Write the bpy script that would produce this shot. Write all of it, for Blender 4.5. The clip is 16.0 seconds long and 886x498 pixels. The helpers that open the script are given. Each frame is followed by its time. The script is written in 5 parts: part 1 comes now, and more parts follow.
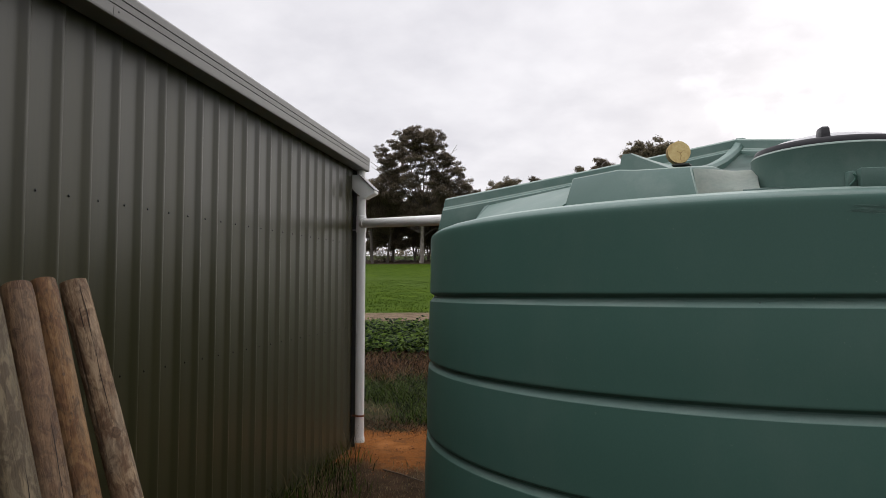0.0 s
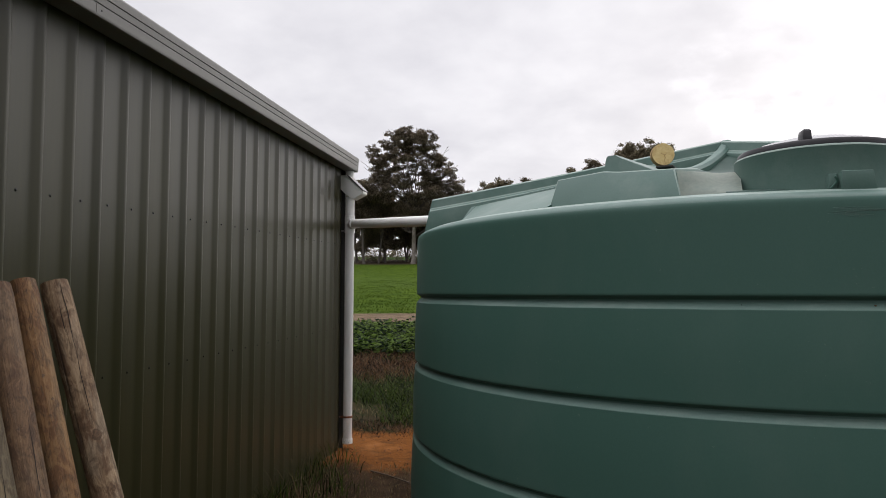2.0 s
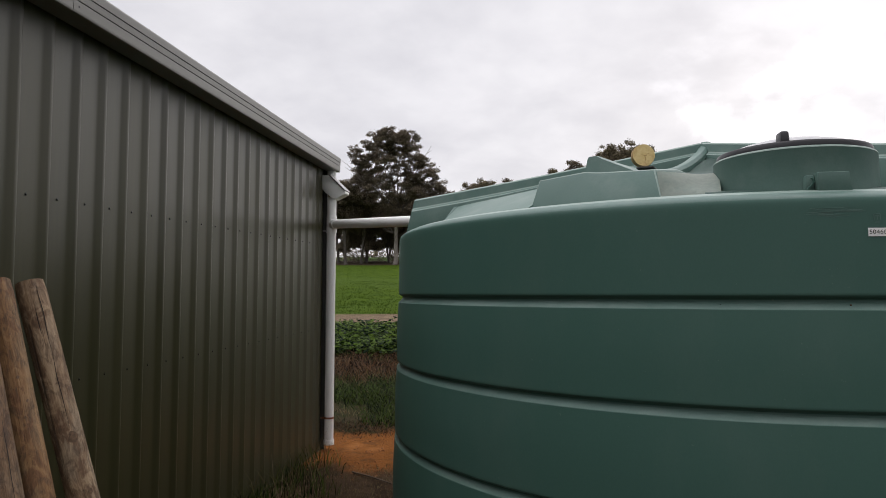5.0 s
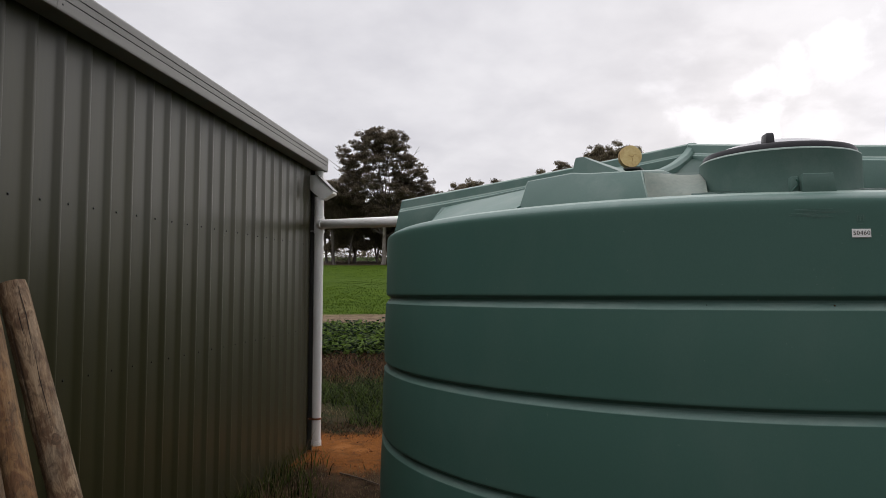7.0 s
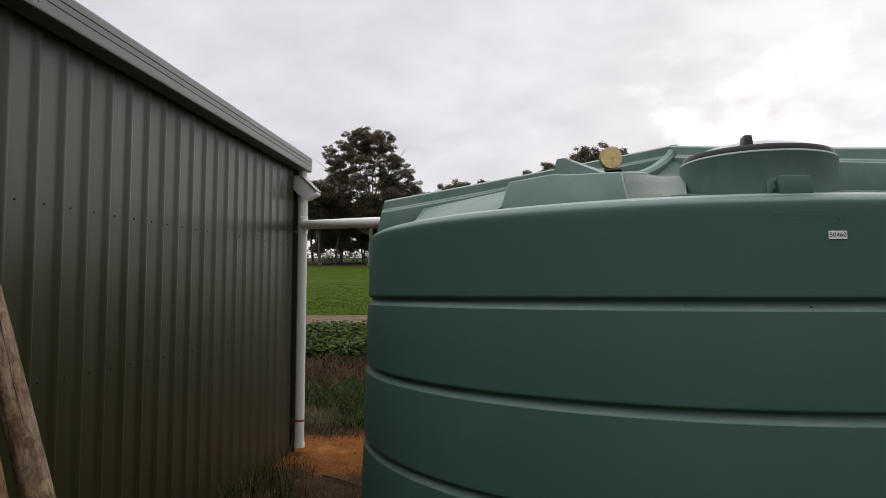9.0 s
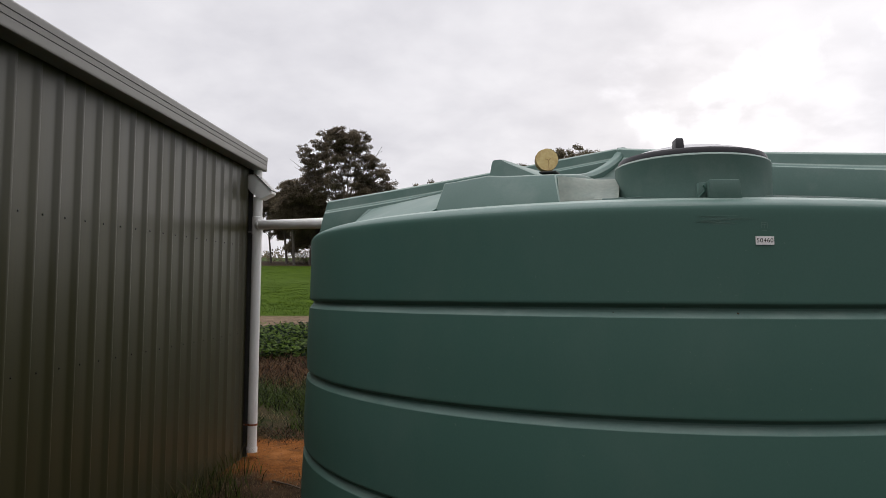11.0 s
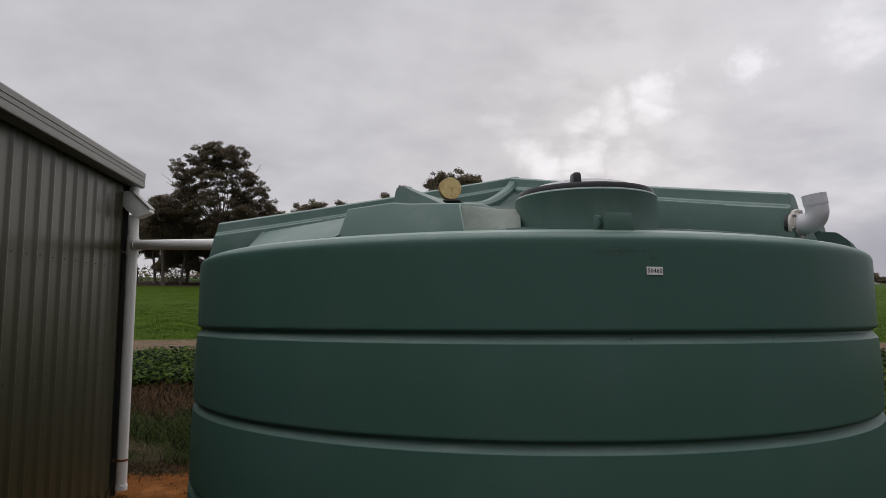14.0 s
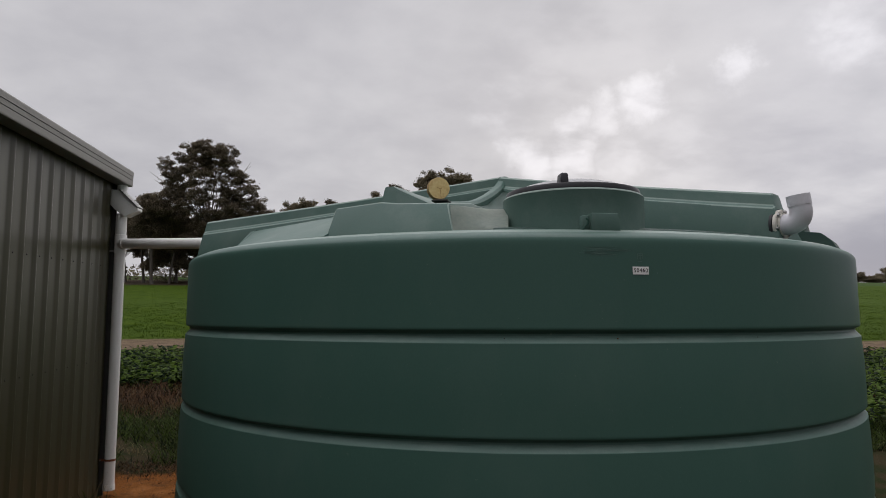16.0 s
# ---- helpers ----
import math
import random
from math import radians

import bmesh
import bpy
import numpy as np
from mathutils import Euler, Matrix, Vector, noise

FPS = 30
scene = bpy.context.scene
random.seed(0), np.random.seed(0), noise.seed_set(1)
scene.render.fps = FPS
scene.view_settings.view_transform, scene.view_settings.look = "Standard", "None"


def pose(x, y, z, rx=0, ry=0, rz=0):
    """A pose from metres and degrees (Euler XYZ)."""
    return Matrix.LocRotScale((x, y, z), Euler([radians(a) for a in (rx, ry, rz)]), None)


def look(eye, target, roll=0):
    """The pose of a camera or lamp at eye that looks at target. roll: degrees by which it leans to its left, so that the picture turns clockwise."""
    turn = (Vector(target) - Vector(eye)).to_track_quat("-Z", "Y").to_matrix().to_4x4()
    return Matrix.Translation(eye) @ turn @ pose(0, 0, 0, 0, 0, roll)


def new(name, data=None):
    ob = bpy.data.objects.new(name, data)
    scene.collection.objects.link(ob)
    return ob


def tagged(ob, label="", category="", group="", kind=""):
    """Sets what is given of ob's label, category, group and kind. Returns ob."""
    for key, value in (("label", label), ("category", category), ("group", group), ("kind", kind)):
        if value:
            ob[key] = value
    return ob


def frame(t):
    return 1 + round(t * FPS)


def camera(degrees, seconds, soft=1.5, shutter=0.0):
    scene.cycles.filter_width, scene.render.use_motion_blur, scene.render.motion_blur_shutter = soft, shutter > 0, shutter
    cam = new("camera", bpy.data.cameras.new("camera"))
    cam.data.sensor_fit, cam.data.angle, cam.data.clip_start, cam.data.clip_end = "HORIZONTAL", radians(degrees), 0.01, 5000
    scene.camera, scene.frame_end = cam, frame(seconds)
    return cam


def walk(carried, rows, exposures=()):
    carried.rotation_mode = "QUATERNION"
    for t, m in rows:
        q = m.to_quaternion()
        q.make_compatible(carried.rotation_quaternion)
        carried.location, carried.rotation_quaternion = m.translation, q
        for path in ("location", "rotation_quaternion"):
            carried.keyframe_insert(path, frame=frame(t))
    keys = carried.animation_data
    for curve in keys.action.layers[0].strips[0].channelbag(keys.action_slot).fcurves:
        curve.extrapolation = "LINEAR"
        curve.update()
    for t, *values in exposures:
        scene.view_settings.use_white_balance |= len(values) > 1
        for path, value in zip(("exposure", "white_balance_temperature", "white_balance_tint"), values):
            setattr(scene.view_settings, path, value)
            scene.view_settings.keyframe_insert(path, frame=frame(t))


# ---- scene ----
cam = camera(67.0, 16.0, soft=0.8)
PATH = [
    (0, (0.071, -0.151, 1.78), (-0.292, 1.813, 1.873), 0.2),
    (0.5, (0.085, -0.148, 1.783), (-0.275, 1.817, 1.877), 0.1),
    (1, (0.093, -0.143, 1.788), (-0.262, 1.823, 1.881), 0.2),
    (1.5, (0.09, -0.137, 1.781), (-0.258, 1.83, 1.875), 0.2),
    (2, (0.101, -0.14, 1.783), (-0.238, 1.829, 1.878), 0.3),
    (2.5, (0.091, -0.142, 1.781), (-0.24, 1.828, 1.876), 0.2),
    (3, (0.097, -0.138, 1.779), (-0.224, 1.834, 1.875), 0.3),
    (3.5, (0.102, -0.134, 1.782), (-0.211, 1.839, 1.878), 0.3),
    (4, (0.102, -0.138, 1.78), (-0.202, 1.837, 1.876), 0.3),
    (6.5, (0.101, -0.136, 1.781), (-0.16, 1.844, 1.88), 0.3),
    (7, (0.104, -0.133, 1.782), (-0.148, 1.849, 1.88), 0.3),
    (7.5, (0.102, -0.135, 1.782), (-0.143, 1.847, 1.882), 0.3),
    (8, (0.097, -0.135, 1.781), (-0.14, 1.848, 1.881), 0.3),
    (10.5, (0.26, -0.054, 1.795), (0.074, 1.935, 1.897), 0.4),
    (11, (0.31, -0.024, 1.799), (0.167, 1.968, 1.902), 0.6),
    (11.5, (0.334, 0.014, 1.799), (0.455, 2.005, 1.949), 0.8),
    (12, (0.326, 0.03, 1.815), (0.491, 2.016, 1.983), 0.6),
    (12.5, (0.245, -0.008, 1.824), (0.427, 1.977, 1.994), 0.6),
    (13, (0.202, -0.024, 1.825), (0.394, 1.96, 1.994), 0.5),
    (13.5, (0.204, -0.021, 1.821), (0.405, 1.962, 1.99), 0.5),
    (14, (0.213, -0.024, 1.824), (0.423, 1.958, 1.992), 0.5),
    (14.5, (0.217, -0.028, 1.826), (0.434, 1.954, 1.992), 0.5),
    (15, (0.219, -0.03, 1.823), (0.443, 1.95, 1.99), 0.5),
    (15.5, (0.214, -0.039, 1.823), (0.446, 1.94, 1.989), 0.5),
    (16, (0.22, -0.038, 1.826), (0.459, 1.941, 1.991), 0.5),
]
walk(cam, [(t, look(eye, target, roll)) for t, eye, target, roll in PATH],
     [(0, 0.15), (4, 0.13), (6.5, 0.0), (8, -0.02), (10.5, 0.06), (11, 0.05), (11.6, -0.24), (12.5, -0.47), (16, -0.47)])

# ---- world and sun: a high overcast, brightest ahead and to the east of the walk ----
SUN_AZ, SUN_EL = radians(19), radians(17)     # azimuth from +y towards +x
RENTS = ((14.6, 11.9, 1.9, 0.46), (17.8, 12.3, 2.0, 0.44), (21.8, 12.2, 2.0, 0.24), (18.8, 14.6, 1.7, 0.36), (21.4, 16.3, 1.6, 0.36), (24.3, 17.6, 2.0, 0.46),
         (12.3, 16.2, 2.1, 0.20), (31.4, 18.0, 1.4, 0.36), (39.0, 19.6, 2.6, 0.34), (26.5, 13.2, 3.5, 0.12), (18.0, 20.0, 6.0, 0.08))
SUN_DIR = Vector((math.sin(SUN_AZ) * math.cos(SUN_EL), math.cos(SUN_AZ) * math.cos(SUN_EL), math.sin(SUN_EL)))


def make_world():
    world = bpy.data.worlds.new("overcast_sky")
    scene.world = world
    world.use_nodes = True
    nt = world.node_tree
    nt.nodes.clear()
    N, L = nt.nodes.new, nt.links.new
    out, bg = N("ShaderNodeOutputWorld"), N("ShaderNodeBackground")
    sky = N("ShaderNodeTexSky")
    sky.sky_type, sky.sun_disc = "NISHITA", False
    sky.sun_elevation, sky.sun_rotation = SUN_EL, SUN_AZ
    tc, sep = N("ShaderNodeTexCoord"), N("ShaderNodeSeparateXYZ")
    L(tc.outputs["Generated"], sep.inputs[0])

    def math_node(op, a, b=None, clamp=False):
        n = N("ShaderNodeMath")
        n.operation, n.use_clamp = op, clamp
        for i, v in enumerate((a, b)):
            if v is None:
                continue
            if isinstance(v, (int, float)):
                n.inputs[i].default_value = v
            else:
                L(v, n.inputs[i])
        return n.outputs[0]

    # the cloud deck as a plane overhead
    h = math_node("ADD", math_node("MAXIMUM", sep.outputs[2], 0.0), 0.28)
    comb = N("ShaderNodeCombineXYZ")
    L(math_node("DIVIDE", sep.outputs[0], h), comb.inputs[0])
    L(math_node("DIVIDE", sep.outputs[1], h), comb.inputs[1])
    big, fine, lumps = N("ShaderNodeTexNoise"), N("ShaderNodeTexNoise"), N("ShaderNodeTexNoise")
    for n, scale, detail, rough, warp in ((big, 0.5, 4, 0.5, 0.1), (fine, 2.3, 7, 0.52, 0.2), (lumps, 6.5, 5, 0.5, 0.1)):
        n.inputs["Scale"].default_value, n.inputs["Detail"].default_value = scale, detail
        n.inputs["Roughness"].default_value, n.inputs["Distortion"].default_value = rough, warp
        L(comb.outputs[0], n.inputs["Vector"])
    mixed = math_node("ADD", math_node("MULTIPLY", big.outputs[0], 0.45), math_node("MULTIPLY", fine.outputs[0], 0.35))
    mixed = math_node("ADD", mixed, math_node("MULTIPLY", lumps.outputs[0], 0.20))
    gaps = math_node("ADD", math_node("MULTIPLY", fine.outputs[0], 0.5), math_node("MULTIPLY", lumps.outputs[0], 0.5))
    # thin places let more of the hidden sun through
    dot = N("ShaderNodeVectorMath")
    dot.operation = "DOT_PRODUCT"
    L(tc.outputs["Generated"], dot.inputs[0])
    dot.inputs[1].default_value = SUN_DIR
    # rents in the deck near the hidden sun: azimuth, elevation and half-width in degrees, strength
    ragged, shifted, bent = N("ShaderNodeTexNoise"), N("ShaderNodeVectorMath"), N("ShaderNodeVectorMath")
    ragged.inputs["Scale"].default_value, ragged.inputs["Detail"].default_value, ragged.inputs["Roughness"].default_value = 7.0, 7, 0.6
    L(tc.outputs["Generated"], ragged.inputs["Vector"])
    shifted.operation, bent.operation = "MULTIPLY_ADD", "ADD"
    L(ragged.outputs["Color"], shifted.inputs[0])
    shifted.inputs[1].default_value, shifted.inputs[2].default_value = (0.17, 0.17, 0.15), (-0.085, -0.085, -0.075)
    L(shifted.outputs[0], bent.inputs[0])
    L(tc.outputs["Generated"], bent.inputs[1])
    rents = None
    for az, el, wide_deg, amount in RENTS:
        az, el = radians(az), radians(el)
        d = N("ShaderNodeVectorMath")
        d.operation = "DISTANCE"
        L(bent.outputs[0], d.inputs[0])
        d.inputs[1].default_value = (math.sin(az) * math.cos(el), math.cos(az) * math.cos(el), math.sin(el))
        fall = N("ShaderNodeMapRange")
        fall.interpolation_type = "SMOOTHERSTEP"
        fall.inputs["From Min"].default_value, fall.inputs["From Max"].default_value = radians(wide_deg) * 1.7, radians(wide_deg) * 0.25
        fall.inputs["To Max"].default_value = amount
        L(d.outputs["Value"], fall.inputs["Value"])
        rents = fall.outputs[0] if rents is None else math_node("MAXIMUM", rents, fall.outputs[0])
    # a heavier bank of cloud low in the north-east
    bank_e, bank_h = N("ShaderNodeMapRange"), N("ShaderNodeMapRange")
    bank_e.interpolation_type = bank_h.interpolation_type = "SMOOTHSTEP"
    bank_e.inputs["From Min"].default_value, bank_e.inputs["From Max"].default_value, bank_e.inputs["To Max"].default_value = 0.32, 0.58, 0.85
    bank_h.inputs["From Min"].default_value, bank_h.inputs["From Max"].default_value = 0.23, 0.05
    L(sep.outputs[0], bank_e.inputs["Value"])
    L(math_node("ADD", sep.outputs[2], math_node("MULTIPLY", math_node("SUBTRACT", fine.outputs[0], 0.5), 0.22)), bank_h.inputs["Value"])
    bank = math_node("MULTIPLY", bank_e.outputs[0], bank_h.outputs[0])
    wide = math_node("POWER", math_node("MAXIMUM", dot.outputs["Value"], 0.0), 3.0)
    ramp = N("ShaderNodeValToRGB")
    ramp.color_ramp.elements[0].position, ramp.color_ramp.elements[0].color = 0.39, (0.648, 0.637, 0.682, 1)
    ramp.color_ramp.elements[1].position, ramp.color_ramp.elements[1].color = 0.62, (0.88, 0.863, 0.895, 1)
    L(mixed, ramp.inputs[0])
    banked = N("ShaderNodeMix")
    banked.data_type = "RGBA"
    banked.inputs["B"].default_value = (0.37, 0.37, 0.445, 1)
    L(bank, banked.inputs["Factor"])
    L(ramp.outputs[0], banked.inputs["A"])
    thin = N("ShaderNodeMapRange")
    thin.inputs["From Min"].default_value, thin.inputs["From Max"].default_value = 0.40, 0.56
    thin.inputs["To Min"].default_value = 0.15
    thin.interpolation_type = "SMOOTHSTEP"
    L(gaps, thin.inputs["Value"])
    lee = N("ShaderNodeMapRange")
    lee.interpolation_type = "SMOOTHSTEP"
    lee.inputs["From Min"].default_value, lee.inputs["From Max"].default_value = -0.50, 0.42
    lee.inputs["To Min"].default_value, lee.inputs["To Max"].default_value = 0.52, 1.0
    north = N("ShaderNodeVectorMath")
    north.operation = "DOT_PRODUCT"
    L(tc.outputs["Generated"], north.inputs[0])
    north.inputs[1].default_value = Vector((-0.70, 1.0, 0.30)).normalized()
    L(north.outputs["Value"], lee.inputs["Value"])
    zenith = N("ShaderNodeMapRange")
    zenith.interpolation_type = "SMOOTHSTEP"
    zenith.inputs["From Min"].default_value, zenith.inputs["From Max"].default_value = 0.42, 0.95
    zenith.inputs["To Min"].default_value, zenith.inputs["To Max"].default_value = 1.0, 3.3
    L(sep.outputs[2], zenith.inputs["Value"])
    east = N("ShaderNodeMapRange")
    east.interpolation_type = "SMOOTHSTEP"
    east.inputs["From Min"].default_value, east.inputs["From Max"].default_value, east.inputs["To Max"].default_value = 0.30, 0.60, 0.20
    L(math_node("MULTIPLY", sep.outputs[0], math_node("GREATER_THAN", sep.outputs[1], 0.0)), east.inputs["Value"])
    spread = math_node("ADD", math_node("ADD", lee.outputs[0], east.outputs[0]), math_node("MULTIPLY", wide, 0.05))
    gain = math_node("ADD", math_node("MULTIPLY", spread, zenith.outputs[0]),
                     math_node("MULTIPLY", rents, thin.outputs[0]))
    scale = N("ShaderNodeVectorMath")
    scale.operation = "SCALE"
    L(banked.outputs["Result"], scale.inputs[0])
    L(gain, scale.inputs["Scale"])
    mix = N("ShaderNodeMix")
    mix.data_type = "RGBA"
    mix.inputs["Factor"].default_value = 0.97
    dim = N("ShaderNodeVectorMath")
    dim.operation = "SCALE"
    dim.inputs["Scale"].default_value = 0.1
    L(sky.outputs[0], dim.inputs[0])
    L(dim.outputs[0], mix.inputs["A"])
    L(scale.outputs[0], mix.inputs["B"])
    L(mix.outputs["Result"], bg.inputs[0])
    bg.inputs[1].default_value = 1.0
    L(bg.outputs[0], out.inputs[0])


make_world()
sun = new("sun", bpy.data.lights.new("sun", "SUN"))
sun.data.energy, sun.data.angle, sun.data.color = 0.5, radians(70), (1.0, 0.96, 0.9)
sun.matrix_world = look(SUN_DIR * 50, (0, 0, 0))


# ---- materials ----
def material(name, a, b, scale=3.0, rough=0.6, metal=0.0, bump=0.15, fine=60.0, spread=0.5, spec=0.5,
             stretch=(1, 1, 1), dirt=None, dirt_scale=1.2, dirt_amount=0.3, island=0.0, coords="Object", dist=0.01, specks=None):
    """Two colours mixed by coarse and fine noise, fine relief, uneven gloss, and patches of a third colour."""
    m = bpy.data.materials.new(name)
    m.use_nodes = True
    nt = m.node_tree
    N, L = nt.nodes.new, nt.links.new
    p = nt.nodes["Principled BSDF"]
    tc, mp = N("ShaderNodeTexCoord"), N("ShaderNodeMapping")
    mp.inputs["Scale"].default_value = stretch
    L(tc.outputs[coords], mp.inputs[0])
    n1, n2 = N("ShaderNodeTexNoise"), N("ShaderNodeTexNoise")
    for n, s, d in ((n1, scale, 5), (n2, fine, 3)):
        n.inputs["Scale"].default_value, n.inputs["Detail"].default_value = s, d
        L(mp.outputs[0], n.inputs["Vector"])
    add = N("ShaderNodeMath")
    add.operation = "MULTIPLY_ADD"
    add.inputs[1].default_value = 0.45
    L(n2.outputs[0], add.inputs[0])
    half = N("ShaderNodeMath")
    half.operation = "MULTIPLY"
    half.inputs[1].default_value = 0.55
    L(n1.outputs[0], half.inputs[0])
    L(half.outputs[0], add.inputs[2])
    r = N("ShaderNodeMapRange")
    r.inputs["From Min"].default_value, r.inputs["From Max"].default_value = 0.5 - spread / 2, 0.5 + spread / 2
    value = add.outputs[0]
    if island:
        geo, isl = N("ShaderNodeNewGeometry"), N("ShaderNodeMath")
        isl.operation = "MULTIPLY_ADD"
        isl.inputs[1].default_value = island
        L(geo.outputs["Random Per Island"], isl.inputs[0])
        sub = N("ShaderNodeMath")
        sub.operation = "SUBTRACT"
        sub.inputs[1].default_value = island / 2
        L(value, sub.inputs[0])
        L(sub.outputs[0], isl.inputs[2])
        value = isl.outputs[0]
    L(value, r.inputs["Value"])
    mix = N("ShaderNodeMix")
    mix.data_type = "RGBA"
    mix.inputs["A"].default_value, mix.inputs["B"].default_value = (*a, 1), (*b, 1)
    L(r.outputs[0], mix.inputs["Factor"])
    colour = mix.outputs["Result"]
    if dirt:
        n3, r3, m3 = N("ShaderNodeTexNoise"), N("ShaderNodeMapRange"), N("ShaderNodeMix")
        n3.inputs["Scale"].default_value, n3.inputs["Detail"].default_value = dirt_scale, 8
        n3.inputs["Roughness"].default_value = 0.65
        L(mp.outputs[0], n3.inputs["Vector"])
        r3.inputs["From Min"].default_value, r3.inputs["From Max"].default_value = 0.48, 0.72
        r3.inputs["To Max"].default_value = dirt_amount
        L(n3.outputs[0], r3.inputs["Value"])
        m3.data_type = "RGBA"
        m3.inputs["B"].default_value = (*dirt, 1)
        L(r3.outputs[0], m3.inputs["Factor"])
        L(colour, m3.inputs["A"])
        colour = m3.outputs["Result"]
    if specks:
        n4, r4, m4 = N("ShaderNodeTexNoise"), N("ShaderNodeMapRange"), N("ShaderNodeMix")
        n4.inputs["Scale"].default_value, n4.inputs["Detail"].default_value = 55, 2
        L(tc.outputs[coords], n4.inputs["Vector"])
        r4.inputs["From Min"].default_value, r4.inputs["From Max"].default_value, r4.inputs["To Max"].default_value = 0.74, 0.79, 0.38
        L(n4.outputs[0], r4.inputs["Value"])
        m4.data_type = "RGBA"
        m4.inputs["B"].default_value = (*specks, 1)
        L(r4.outputs[0], m4.inputs["Factor"])
        L(colour, m4.inputs["A"])
        colour = m4.outputs["Result"]
    L(colour, p.inputs["Base Color"])
    rr = N("ShaderNodeMapRange")
    rr.inputs["To Min"].default_value, rr.inputs["To Max"].default_value = max(rough - 0.09, 0.02), min(rough + 0.09, 1)
    L(n1.outputs[0], rr.inputs["Value"])
    L(rr.outputs[0], p.inputs["Roughness"])
    p.inputs["Metallic"].default_value = metal
    p.inputs["Specular IOR Level"].default_value = spec
    if bump:
        b1 = N("ShaderNodeBump")
        b1.inputs["Strength"].default_value, b1.inputs["Distance"].default_value = bump, dist
        L(add.outputs[0], b1.inputs["Height"])
        L(b1.outputs[0], p.inputs["Normal"])
    return m


M_TANK = material("green_polyethylene", (0.051, 0.119, 0.093), (0.064, 0.141, 0.114), 1.6, 0.42, 0, 0.10, 180, 0.6,
                  dirt=(0.15, 0.205, 0.18), dirt_scale=2.2, dirt_amount=0.14, stretch=(1, 1, 0.6), dist=0.002, spec=0.32, specks=(0.17, 0.22, 0.19))
# faded, dusty upper faces; part of the paleness is skylight put into the colour
M_TANKTOP = material("faded_skylit_polyethylene", (0.066, 0.130, 0.107), (0.096, 0.169, 0.143), 2.2, 0.50, 0, 0.10, 160, 0.6,
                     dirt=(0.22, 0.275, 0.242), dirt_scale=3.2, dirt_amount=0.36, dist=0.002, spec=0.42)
M_TANKPALE = material("pale_polyethylene", (0.26, 0.335, 0.28), (0.47, 0.50, 0.43), 3, 0.55, 0, 0.05, 60, 0.6,
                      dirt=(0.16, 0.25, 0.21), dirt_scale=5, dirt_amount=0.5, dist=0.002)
# highlight of the upward edges, painted as a paler colour
M_EDGEGLINT = material("edge_glint_polyethylene", (0.17, 0.25, 0.215), (0.27, 0.34, 0.30), 6, 0.5, 0, 0.05, 90, 0.6, dist=0.002)
M_LID = material("dark_plastic_lid", (0.022, 0.022, 0.026), (0.035, 0.034, 0.038), 6, 0.45, 0, 0.1, 200, dist=0.002)
# grey lid centre, painted paler to carry the sky's reflection
M_LIDTOP = material("sky_sheen_lid_top", (0.25, 0.25, 0.265), (0.34, 0.34, 0.35), 7, 0.34, 0, 0.1, 200, dist=0.002)
M_WALL = material("painted_steel_olive", (0.0260, 0.0238, 0.0072), (0.0440, 0.0400, 0.0128), 5.0, 0.39, 0, 0.05, 46, 0.5, spec=0.62,
                  stretch=(1, 1, 0.06), dirt=(0.058, 0.051, 0.030), dirt_scale=1.4, dirt_amount=0.3, dist=0.002)
M_GUTTER = material("painted_steel_grey", (0.135, 0.128, 0.112), (0.175, 0.166, 0.146), 2.0, 0.36, 0, 0.08, 50, 0.5, spec=0.60,
                    stretch=(1, 0.2, 1), dirt=(0.07, 0.065, 0.055), dirt_scale=3, dirt_amount=0.4, dist=0.002)
M_DARK = material("dark_flashing", (0.03, 0.03, 0.027), (0.045, 0.043, 0.038), 2, 0.5, 0, 0.05, dist=0.002)
M_PVC = material("white_pvc", (0.822, 0.811, 0.780), (0.874, 0.863, 0.842), 3, 0.34, 0, 0.05, 90, stretch=(1, 1, 0.3),
                 dirt=(0.55, 0.50, 0.42), dirt_scale=2.5, dirt_amount=0.35, dist=0.002)
M_PVCGREY = material("pale_grey_pvc", (0.66, 0.65, 0.69), (0.73, 0.72, 0.76), 4, 0.35, 0, 0.05, 120,
                     dirt=(0.33, 0.30, 0.28), dirt_scale=6, dirt_amount=0.25, dist=0.002)
M_CREAM = material("cream_plastic", (0.64, 0.61, 0.54), (0.74, 0.71, 0.64), 5, 0.4, 0, 0.06, 100,
                   dirt=(0.46, 0.40, 0.31), dirt_scale=7, dirt_amount=0.55, dist=0.002)
M_RUST = material("rusty_strap", (0.20, 0.065, 0.025), (0.30, 0.11, 0.05), 20, 0.8, 0.3, 0.3, 150, dist=0.002)
M_GALV = material("galvanised_steel", (0.28, 0.27, 0.26), (0.4, 0.39, 0.38), 18, 0.45, 0.8, 0.1, dist=0.002)
M_SCREW = material("screw_head", (0.015, 0.015, 0.013), (0.03, 0.028, 0.025), 30, 0.35, 0.5, 0, dist=0.001)
M_STICKER = material("white_sticker", (0.87, 0.86, 0.84), (0.92, 0.91, 0.89), 20, 0.5, 0, 0, dist=0.001)
M_INK = material("black_print", (0.012, 0.012, 0.012), (0.02, 0.02, 0.02), 30, 0.6, 0, 0, dist=0.001)
M_SCRATCH = material("scuffed_polyethylene", (0.085, 0.155, 0.130), (0.110, 0.185, 0.158), 30, 0.7, 0, 0, dist=0.001)
M_DISC = material("fresh_pine_end", (0.72, 0.53, 0.21), (0.86, 0.70, 0.35), 26, 0.65, 0, 0.2, 140, 0.4,
                  dirt=(0.50, 0.27, 0.08), dirt_scale=22, dirt_amount=0.75, dist=0.002)
